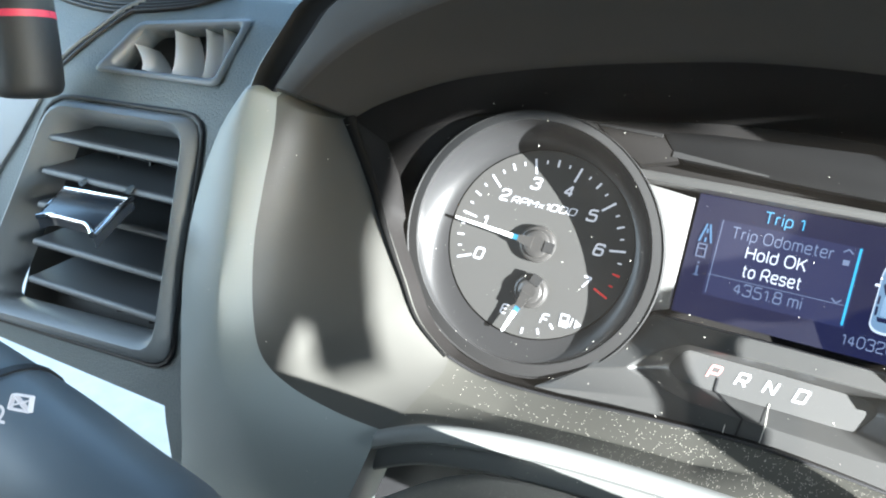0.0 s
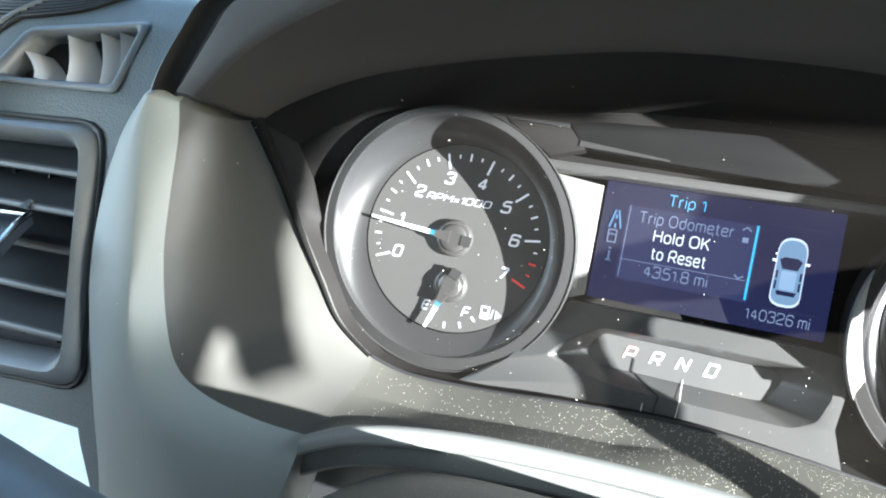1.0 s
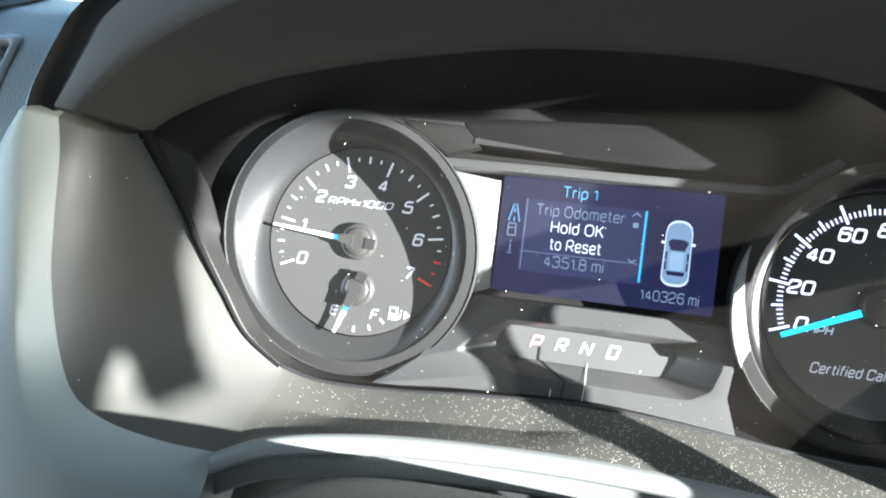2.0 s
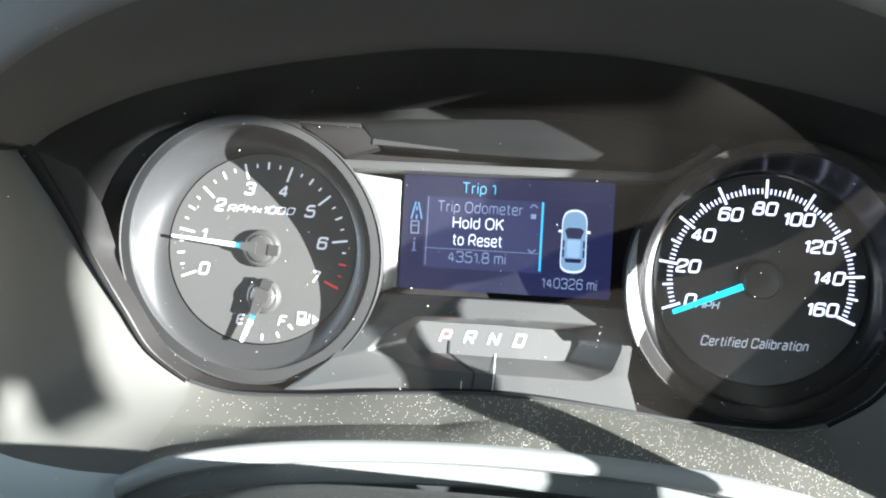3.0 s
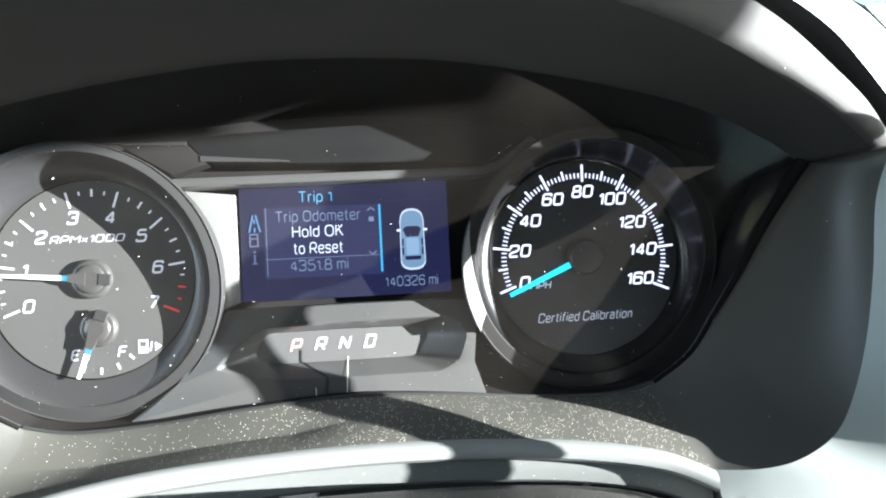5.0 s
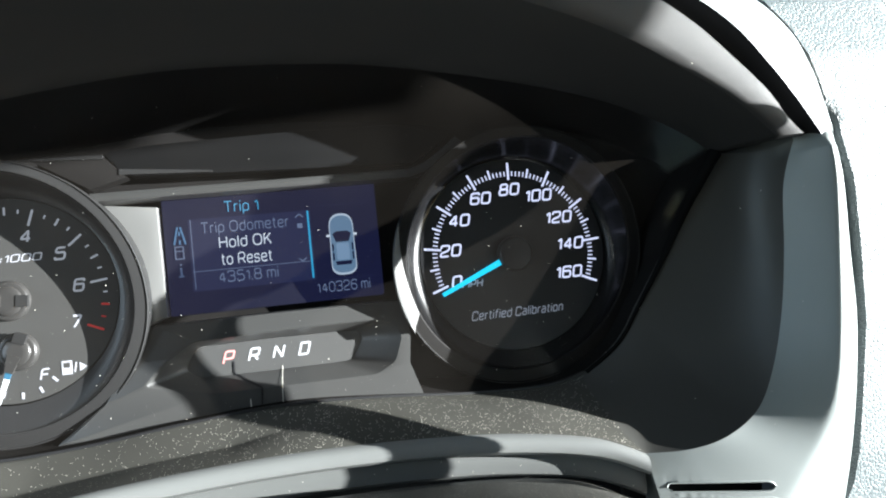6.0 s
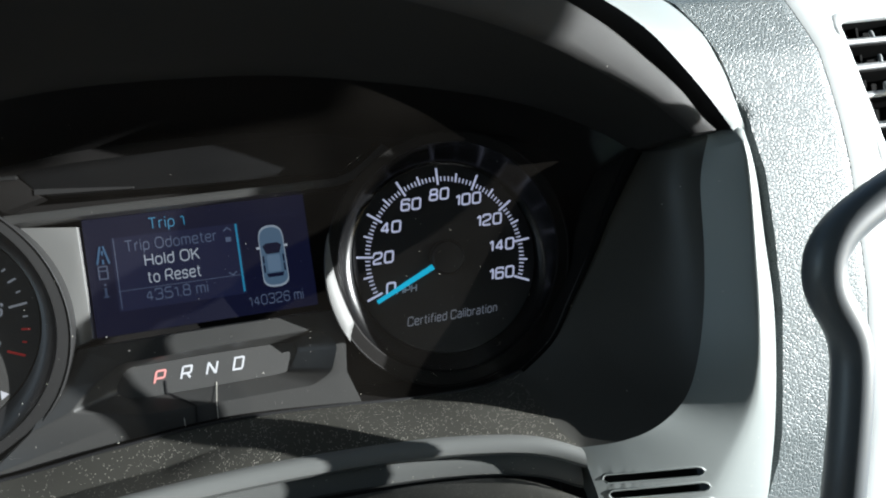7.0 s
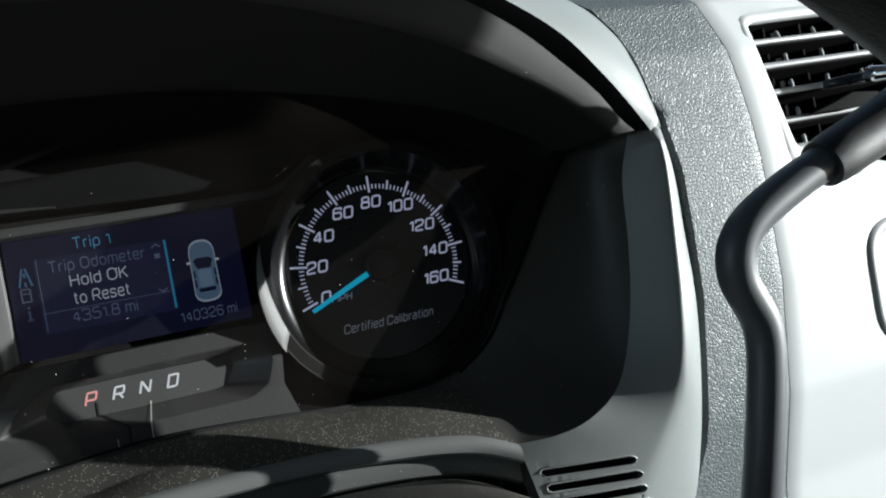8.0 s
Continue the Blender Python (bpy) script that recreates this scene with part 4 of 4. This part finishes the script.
# sunlit stretch of the ring, shaped as a crescent that stops at the shadow edge
rows = []
for k in range(25):
    a, u = 160 + 49 * k / 24, k / 24
    wide = 6.4 * math.sin(math.pi * min(1.0, 0.62 * u + 0.02)) * min(1.0, (1 - u) / 0.12) + 0.1
    pts = [(*at((113.6, -16.6), 61.6 - wide * g, a), lift) for g, lift in ((1.04, 0.4), (1, 1.4), (0.9, 1.9), (0.5, 3.2), (0.1, 4.6), (0, 4.6), (-0.02, 1.0))]
    rows.append([(x, rim_y(z) - lift, z) for x, z, lift in pts])
bm = loft(rows)
bmesh.ops.recalc_face_normals(bm, faces=bm.faces)
part("lit_crescent", bm, M_CRESCENT, cluster, "paler crescent standing for the sunlit part of the speedometer's ring")
part("upper_sill", prism([(-75, 29.4), (63.5, 30.2), (71.5, 32.4), (80, 38), (88, 44.2), (91, 41.8), (82, 34.4), (72, 28.2), (63.5, 26.2), (-73.5, 25.4)], -13, 2, bevel=0.9), M_PLATE, cluster, "grey ledge above the display")
part("warning_panel", prism([(-68.6, 46.5), (-66, 48.2), (-48, 49.8), (7, 52), (60, 52.5), (86, 46), (78, 39.5), (68, 33.6), (-19, 35.2), (-58, 36.4), (-62, 38.2)], -8, 0, bevel=0.5), M_PANEL, cluster,
     "smoked warning lamp window")
part("visor_facet", prism([(-98.5, 46), (-69, 45.5), (-60, 36), (-75.5, 31.5)], -9, 0, bevel=0.5), M_MASK, cluster)
part("facet_edge", bar((-97, 45.8), (-69, 45.4), 0.9, -10, -6, 1.8), M_RING, cluster)
part("panel_edge", bar((-63, 38.5), (-24, 36.2), 2.6, -9.4, -6, 0.8), M_RING, cluster)

# dust on the lens
rng = random.Random(7)
bm = bmesh.new()
for k in range(520):
    x, z = rng.uniform(-160, 160), 75 - 150 * rng.random() ** 0.45
    z = max(-74 + abs(x) * 0.05, min(z, 66 - (x / 26) ** 2 * 0.9))
    r = 0.06 + 0.2 * rng.random() ** 7
    y = lens_y(z) - 0.15
    a0 = rng.uniform(0, 6)
    fill(bm, [(x + r * rng.uniform(0.6, 1.3) * math.cos(a0 + a), y, z + r * rng.uniform(0.6, 1.3) * math.sin(a0 + a)) for a in (0, 1.3, 2.5, 3.7, 5.0)])
part("dust", bm, M_FLECK, lens, "pale specks of dust", smooth=0, kind="stuff")
# a fine scratch and a dark hairline over the gear window


def on_gear(bm):
    for v in bm.verts:
        f = max(0.0, min(1.0, (-56.6 - v.co.z) / 6.2))
        v.co.y += -0.3 - 8.9 * f + 2.6 * max(0.0, (-63.5 - v.co.z) / 13)
    return bm


for line, w in ((((-1.8, -55), (-1.9, -56.6), (-2.2, -62.8), (-2.3, -63.5), (-2.8, -74)), 0.3), (((-16.6, -67.2), (-16.7, -72.1)), 0.34)):
    bm = bmesh.new()
    for p, q in zip(line, line[1:]):
        bar(p, q, w, 0, 0.1, bm=bm)
    part("scratch", on_gear(bm), M_FLECK, gear)
hair = [(-23.2, -50.4), (-23.4, -55.9), (-22.1, -56.6), (-16.5, -59.7), (-11, -62.8), (-11.1, -63.5), (-12.2, -74)]
bm = bmesh.new()
for p, q in zip(hair, hair[1:]):
    bar(p, q, 0.8, 0, 0.1, bm=bm)
part("hairline", on_gear(bm), M_BLACK, gear, "dark hairline mark")

# ---- air vents ----
def vent_slats(parent, x0, x1, z_list, y, tilt, droop, mat, depth=26):
    for k, z in enumerate(z_list):
        a = (x0(z), z)
        b = (x1(z), z + droop)
        prof = [(2.2, 2.5), (0.4, 2.2), (-0.9, 1.3), (-1.3, 0), (-0.9, -1.3), (0.6, -1.9), (depth, -1.2 + tilt * depth), (depth, 1.0 + tilt * depth)]
        rows = [[(p[0], y + dy, p[1] + dz) for dy, dz in prof] for p in (a, b)]
        bm = loft(rows, True)
        fill(bm, rows[0])
        fill(bm, rows[1], True)
        bmesh.ops.recalc_face_normals(bm, faces=bm.faces)
        part("slat", bm, mat, parent)


def ring_plate(outer, inner, y_out, y_mid, y_in, mid=0.5):
    """A frame between two outlines of equal length, rounded between them."""
    rows = [[(x, y_out, z) for x, z in outer]]
    for f in (0.12, 0.3, 0.5, 0.7, 0.88):
        rows.append([(a[0] + (b[0] - a[0]) * f, y_out + (y_mid - y_out) * math.sin(math.pi * f) + (y_in - y_out) * f * 0.15, a[1] + (b[1] - a[1]) * f)
                     for a, b in zip(outer, inner)])
    rows.append([(x, y_out + (y_in - y_out) * 0.3, z) for x, z in inner])
    rows.append([(x, y_in, z) for x, z in inner])
    bm = loft(rows, True)
    bmesh.ops.recalc_face_normals(bm, faces=bm.faces)
    return bm


def quad_round(pts, r, n=4):
    """A four-sided outline with rounded corners."""
    out = []
    for i in range(4):
        p0, p1, p2 = Vector(pts[i - 1]), Vector(pts[i]), Vector(pts[(i + 1) % 4])
        a, b = p1 + (p0 - p1).normalized() * r, p1 + (p2 - p1).normalized() * r
        for k in range(n + 1):
            f = k / n
            out.append(tuple(a * (1 - f) ** 2 + p1 * 2 * f * (1 - f) + b * f * f))
    return out


vent = thing("air_vent", (-325, -30, -115), "dark grey side air vent with horizontal slats", "air vent", "dash air vents")
part("bezel", ring_plate(quad_round([(-371, 3), (-269, 8), (-258, -112), (-398, -122)], 15), quad_round([(-359.5, -7), (-280.5, -3), (-269.5, -99.5), (-384, -109)], 9),
                         -59, -68, -46), M_BEZEL, vent)
groove = quad_round([(-372, 4), (-268, 9), (-257, -113), (-399, -123)], 15)
part("bezel_groove", tube([(x, dash_y(z) - 0.4, z) for x, z in groove + groove[:1]], 1.3, 8, caps=False), M_BLACK, vent, "dark gap round the bezel")
part("duct", prism([(-400, 8), (-262, 12), (-255, -118), (-400, -128)], -30, -26), M_BLACK, vent, "dark duct behind the slats")
vent_slats(vent, lambda z: -368 - 0.13 * (z + 10), lambda z: -278 - 0.1 * (z + 5), [-18.5, -36.5, -54, -73.5, -93], -62, 0.5, 2.5, M_SLAT, 30)
for x in (-345, -322, -299):
    part("vane", box(x, -33, -54, 1.2, 5, 96), M_BLACK, vent)


def tab_edge(v, lower):
    """A row across the thumb tab, v: 0 at its root to 1 at its front, whose corners reach forward and down."""
    back, front = (Vector((-342, -66, -41.5)), Vector((-297, -66, -37.8))), (Vector((-323, -90, -53.0)), Vector((-284.5, -90, -51.6)))
    row = []
    for k in range(25):
        u = k / 24
        p = back[0].lerp(back[1], u).lerp(front[0].lerp(front[1], u), v)
        reach = max(0.0, 1 - u / 0.16) ** 1.5 * 0.6 + max(0.0, 1 - (1 - u) / 0.3) ** 1.4
        p += Vector((0, -4.5, -3.6)) * reach * v ** 3 + Vector((0, 0, 1.6 * math.sin(math.pi * v)))
        if lower:
            p += Vector((0.6, 2.6, -4.6 - 1.6 * reach * v))
        row.append(p)
    return row


STEPS = (0, 0.2, 0.4, 0.6, 0.75, 0.88, 1)
rows = [tab_edge(v, False) for v in STEPS] + [tab_edge(v, True) for v in STEPS[::-1]]
bm = loft(rows)
fill(bm, [r[0] for r in rows])
fill(bm, [r[-1] for r in rows], True)
bmesh.ops.recalc_face_normals(bm, faces=bm.faces)
tab = part("tab", bm, M_TABTOP, vent, "glossy blue-black thumb tab")
part("tab_edge", tube([p + Vector((0, -0.3, 0)) for p in tab_edge(1, False)], [1.3] * 6 + [0.9] * 10 + [1.0, 1.1, 1.2, 1.3, 1.4, 1.5, 1.6, 1.7, 1.7], 10), M_CHROME, tab, "chrome front edge")
part("tab_edge", tube([tab_edge(v, False)[-1] for v in STEPS], 1.4, 10), M_CHROME, tab, "chrome side edge")
part("tab_edge", tube([tab_edge(v, False)[0] for v in STEPS], 0.45, 8), M_CHROME, tab)
part("tab_edge", tube(tab_edge(0.02, False), 0.8, 8), M_CHROME, tab, "chrome rear edge")
for x, z in ((-333, -36.5), (-302, -34)):
    part("tab_pin", tube([(x, -62, z + 1.5), (x, -65.5, z - 1.5)], 1.5, 10), M_STALK, tab)

demister = thing("demister_vent", (-318, -40, 20), "small side window demister with pale fins", "air vent")
DV = [(-350, 20.5), (-338.5, 52), (-270.5, 63), (-268.5, 23.5)]
def tilt_top(bm):
    for v in bm.verts:
        v.co.y += dash_y(v.co.z) + 60
    return bm
part("demister_frame", tilt_top(ring_plate(quad_round(DV, 5), quad_round([(-341, 24.5), (-332, 47.5), (-275.5, 57.5), (-274.5, 28)], 3.5), -61.2, -63.5, -48)), M_BEZEL, demister)
part("demister_duct", tilt_top(prism([(-372, 22), (-350, 60), (-264, 66), (-284, 20)], -46, -43)), M_BLACK, demister)
for x, top in ((-322, 14), (-302.5, 26), (-283, 28), (-273, 30)):
    us = (0, 0.2, 0.4, 0.6, 0.8, 1)
    rows = [[(x - 15 * u ** 1.6 + dx * (1 - 0.5 * u), y, 26 + top * u) for u in us] for dx, y in ((-0.8, -57.6), (0, -58.4), (0.8, -58.0), (3, -54), (6, -49), (9, -44))]
    part("fin", tilt_top(loft(rows)), M_FIN, demister, "pale curved fin")

def follow(bm):
    """Leans a part with the face of the centre panel."""
    for v in bm.verts:
        v.co.y += dash_y_right(v.co.z) + 66
    return bm


vent_r = thing("air_vent", (375, -30, -5), "centre air vent with bright-edged slats", "air vent", "dash air vents")
part("bezel", follow(ring_plate(quad_round([(309.5, 80), (442, 84), (442, -30), (322, -10)], 13, 6), quad_round([(316.5, 73.5), (436, 77.5), (436, -22), (329.5, 4)], 7, 6), -66.2, -67.5, -61.5)), M_CENTRE, vent_r)
mouth = quad_round([(316.5, 73.5), (436, 77.5), (436, -22), (329.5, 4)], 7, 6)
part("duct_wall", follow(loft([[(x, y, z) for x, z in mouth] for y in (-61.5, -34)], True)), M_SEAL, vent_r, "black duct wall")
part("duct", prism([(300, 90), (450, 95), (450, -40), (305, -16)], -34, -30), M_SEAL, vent_r)
for z in (62.8, 49.4, 35, 19.5, 4.5):
    ends = (315.5 + (69 - z) * 0.19, 436)
    prof = [(-0.6, -1.4), (0.2, -2.4), (20, -3.8), (20, -0.8), (0.2, 1.0)]
    rows = [[(x, -62 + dy, z + dz + (x - 320) * 0.02) for dy, dz in prof] for x in ends]
    bm = loft(rows, True)
    fill(bm, rows[0])
    fill(bm, rows[1], True)
    bmesh.ops.recalc_face_normals(bm, faces=bm.faces)
    slat = part("slat", follow(bm), M_SEAL, vent_r, "black slat with a pale front edge")
    prof = [(1.6, 1.7), (-0.4, 1.9), (-1.8, 1.2), (-2.4, 0.1), (-2.0, -1.0), (-0.7, -1.5)]
    rows = [[(x, -62 + dy, z + dz + (x - 320) * 0.02) for dy, dz in prof] for x in ends]
    bm = loft(rows, True)
    fill(bm, rows[0])
    fill(bm, rows[1], True)
    bmesh.ops.recalc_face_normals(bm, faces=bm.faces)
    part("slat_edge", follow(bm), M_SLAT_PALE, slat, "pale rounded front edge")
for x in (343, 369.3, 395.6, 422):
    part("vane", box(x, -42, 33, 1.2, 8, 86), M_SEAL, vent_r)
    for z in (62.8, 49.4, 35, 19.5, 4.5):
        zz = z + (x - 320) * 0.02
        part("peg", follow(tube([(x, -58.5, zz + 1), (x, -58.5, zz + 6), (x, -58.5, zz + 6.8)], [1.1, 1.0, 0.6], 10)), M_SLAT_PALE, vent_r)
stem = part("tab_stem", tube([(355, -67.5, 35.0), (368, -69.5, 35.4), (368.6, -69.6, 35.4), (370.4, -69.9, 35.5), (371, -70, 35.5), (384, -74, 36)], [2.5, 2.6, 3.0, 3.0, 2.6, 2.6], 20), M_TABTOP, vent_r, "glossy dark stem of the vent tab")
part("tab_knob", tube([(373.4, -77.4, 35.4), (374.2, -77.5, 35.4), (376, -77.8, 35.3), (383, -79, 35), (400, -82, 34)], [3.4, 4.3, 4.4, 4.0, 4.2], 24), M_CHROME, stem, "chrome knob")
part("tab_socket", tube([(372.9, -77.3, 35.4), (374.2, -77.5, 35.4)], [2.0, 2.4], 18), M_STALK, stem, "dark socket in the knob's end")
part("tab_wing", prism([(339, 20.4), (352, 23.4), (370, 28.6), (388, 27), (388, 21.5), (364, 20)], -70.5, -64, bevel=0.5), M_SEAL, vent_r, "glossy black wing under the tab")

# round-cornered bezel below the centre vent
socket = thing("control_bezel", (400, -64, -75), "rounded bright bezel on the pale centre panel", "dash control")
part("rim", follow(ring_plate(quad_round([(361, -42), (440, -36), (440, -112), (366, -112)], 22, 8), quad_round([(369, -49), (434, -43), (434, -105), (373, -105)], 18, 8), -66.4, -68.2, -65)), M_SLAT_PALE, socket)
part("inset", follow(prism(quad_round([(367, -47), (436, -41), (436, -107), (371, -107)], 18, 8), -65.6, -58)), M_CENTRE, socket)

# ---- things on the column ----
column = thing("steering_column", (0, -160, -150), "dark dusty plastic steering column shroud", "steering column")
prof = [(-165, -150), (-140, -128), (-112, -108), (-85, -100), (-40, -97.5), (40, -98.5), (95, -103), (125, -111), (150, -128), (170, -150)]
pp = curve_points([(x, 0, z) for x, z in prof], 40)
part("shroud", loft([[p + Vector((0, y, dz - 4)) for p in pp] for y, dz in ((-46, -14), (-48, -4), (-52, -1), (-60, 0), (-90, 4), (-135, 8), (-260, -6))], flip=True), M_SHELF, column)

stalk = thing("wiper_stalk", (-190, -150, -112), "blue-black plastic turn signal stalk with white marks", "control stalk")
path = curve_points([(-95, -125, -172), (-130, -140, -152), (-166, -147, -137), (-196, -150, -129.5), (-225, -150, -124), (-256, -151, -119), (-330, -154, -108)], 40)
part("stalk_body", tube(path, [17 + 8 * min(1.0, i / 14) for i in range(40)], 32), M_STALK, stalk)
part("stalk_band", tube([(-243, -150.5, -121.3), (-246, -150.6, -120.8)], 26.2, 32), M_BLACK, stalk, "dark joint ring")
lettering("2", 7.5, -218, -172.4, -101.5, M_PRINT, stalk, 0, 1.1, 0.12, "stalk_mark", 12)
bm = bar((-214, -93.5), (-206.5, -92), 0.45, -173.6, -172.0)
bar((-214, -98), (-206, -96.5), 0.45, -173.6, -172.0, bm=bm)
bar((-214, -93.5), (-214.4, -98), 0.45, -173.6, -172.0, bm=bm)
bar((-206.5, -92), (-206, -96.5), 0.45, -173.6, -172.0, bm=bm)
bar((-213, -96.5), (-207.5, -93.5), 0.45, -173.6, -172.0, bm=bm)
bar((-213, -93.8), (-207, -96.4), 0.45, -173.6, -172.0, bm=bm)
part("stalk_symbol", bm, M_PRINT, stalk)

lever = thing("gear_lever", (215, -112, -160), "bent black column gear lever with rubber grip", "gear lever")


path = curve_points([(183.3, -89.6, -219.3), (216.0, -102.9, -178.5), (226.2, -109.0, -137.6), (237.5, -112.1, -91.6), (239.3, -113.5, -68.8), (229.0, -117.0, -46.0), (234.2, -120.0, -28.9),
                     (259.4, -122.5, -15.0), (286.4, -125.0, -5.2)], 60)
part("rod", tube(path, 7.8, 24), M_ROD, lever)
path = curve_points([(276.0, -124.4, -9.1), (324.4, -129.0, 9.5), (359.3, -138.0, 31.8)], 16)
part("grip", tube(path, [10.2, 10.9] + [11.2] * 14, 24), M_GRIP, lever, "black rubber sleeve grip")

spot = thing("spotlight_handle", (-371, -86, 0), "black spotlight handle with a red ring", "spotlight handle")
path = curve_points([(-363, -80, -2), (-363.5, -82, 4), (-365, -86, 17.3), (-369.5, -93, 41.6), (-379, -106, 85.1), (-391, -122, 140)], 30)
part("handle", tube(path, [6, 11, 13.6, 15, 16, 16.5] + [17] * 24, 28), M_GRIP, spot)
part("ring", tube([(-368.2, -90.6, 33.0), (-368.8, -91.5, 36.0)], 17.5, 28), M_RED, spot, "red ring")

# dark ribbed grille where the dash meets the windscreen
grille = thing("defroster_grille", (-355, -40, 60), "dark ribbed defroster grille on top of the dash", "grille")
line = curve_points([(-440, 66), (-407, 58), (-378, 54.5), (-354, 55), (-320, 62), (-303, 72), (-292, 84)], 40)


def on_pad(p, up, out):
    return Vector((p.x, dash_y(p.y + up) - out, p.y + up))


part("grille_base", loft([[on_pad(p, up, out) for p in line] for up, out in ((0, 0.2), (0.6, 1.2), (8, 1.4), (16, 1.4), (26, 1.2))]), M_BLACK, grille)
for k in range(9):
    part("rib", tube([on_pad(p, 1.5 + 2.4 * k, 1.5) for p in line], 0.75, 8), M_HOOD_FACE, grille)

wheel = thing("steering_wheel", (-11, -298, -150), "black steering wheel in front of the cluster", "steering wheel")
path = [(-11 + 193 * math.cos(2 * math.pi * k / 96), -298, -150 + 193 * math.sin(2 * math.pi * k / 96)) for k in range(97)]
part("rim", tube(path, 14.5, 18, caps=False), M_GRIP, wheel)
for a, w in ((8, 30), (172, 30), (245, 24), (295, 24)):
    p, q = (-11 + 50 * math.cos(radians(a)), -150 + 50 * math.sin(radians(a))), (-11 + 182 * math.cos(radians(a)), -150 + 182 * math.sin(radians(a)))
    part("spoke", bar(p, q, w * 1.4, -305, -287, w), M_STALK, wheel)
part("hub", turned(-11, -150, [(62, -277), (66, -285), (64, -305), (50, -313), (20, -316)], 48, cap=True), M_GRIP, wheel)

# left end of the dash
part_cap = thing("dash_end_cap", (-430, -55, -120), "smooth grey end cap beside the vent", "dash trim")
part("cap", prism([(-378, 1), (-387, -21), (-399, -44), (-406, -122), (-520, -130), (-520, 1)], -63, -40, bevel=2), M_BEZEL, part_cap)
seam = [(-330, 80), (-346, 60), (-356, 48), (-370, 26), (-381, 4)]
seam = curve_points([(x, dash_y(z) - 0.4, z) for x, z in seam], 16)
part("seam", tube(seam, 1.3, 8), M_BLACK, part_cap, "dark seam of the dash pad")
part("piping", tube([p + Vector((-3.6, -0.4, 1.5)) for p in seam], 1.5, 8), M_BEZEL, part_cap)
part("underside", box(-345, -32, -131.5, 170, 34, 3), M_BLACK, part_cap)

# ---- the cabin that closes the place ----


def wall(name, x0, y0, z0, x1, y1, z1, label):
    """A slab of the cabin, upright in the world."""
    bm = box((x0 + x1) / 2, (y0 + y1) / 2, (z0 + z1) / 2, x1 - x0, y1 - y0, z1 - z0)
    ob = solid(name, bm, M_CABIN, label, "cabin wall", smooth=0)
    ob.matrix_world = pose(0, 0, 1.0)


ROOF = 477
wall("ceiling", -700, -1500, ROOF, 1000, 180, ROOF + 30, "pale grey cloth headliner")
wall("wall_rear", -700, -1530, -700, 1000, -1500, ROOF, "grey cloth rear of the cabin")
wall("wall_right", 1000, -1500, -700, 1030, 900, -30, "grey door panel below its window")
wall("wall_left", -700, -1500, -700, -670, -430, ROOF, "grey cabin side behind the open door")
wall("wall_left_low", -700, -430, -700, -670, -150, 40, "grey door panel below its window")
wall("floor", -700, -1500, -730, 1030, 900, -700, "dark grey carpet floor")
wall("wall_front", -700, 700, -700, 1030, 730, -60, "dark bulkhead below the windscreen")

# unseen plates on the passenger side, outlined to cast the shade on the dash
pillar = thing("sun_blockers", (1000, -600, -120), "unseen plate and slim bar at the passenger window that shade the dash", "pillar")


def side_plate(pts, x0, x1):
    bm = prism([(y, z) for y, z in pts], x0, x1)
    for v in bm.verts:
        v.co = (v.co.y, v.co.x, v.co.z)
    bmesh.ops.recalc_face_normals(bm, faces=bm.faces)
    return bm


part("blocker_plate", side_plate([(-950, -400), (-573, -112), (-556, -76), (-549, -61), (-539, -41), (-526, -2), (-514, 33), (-509, 58), (-440, 70), (-435, 104), (-420, 198), (-380, 300), (-950, 320)],
                               1000, 1030), M_CABIN, pillar)
part("blocker_bar", side_plate([(-531, -74), (-521, -69), (-511, -64), (-510, -53), (-512, -35), (-517, -12), (-519, 60), (-553, 60), (-539, -41), (-531, -58)], 1002, 1012), M_BLACK, pillar)

# ground outside
bm = bmesh.new()
fill(bm, [(-400000, -400000, 0), (400000, -400000, 0), (400000, 400000, 0), (-400000, 400000, 0)])
ground = solid("ground", bm, M_GROUND, "pale concrete ground outside the car", "ground", smooth=0)
ground.matrix_world = pose(0, 0, 0)
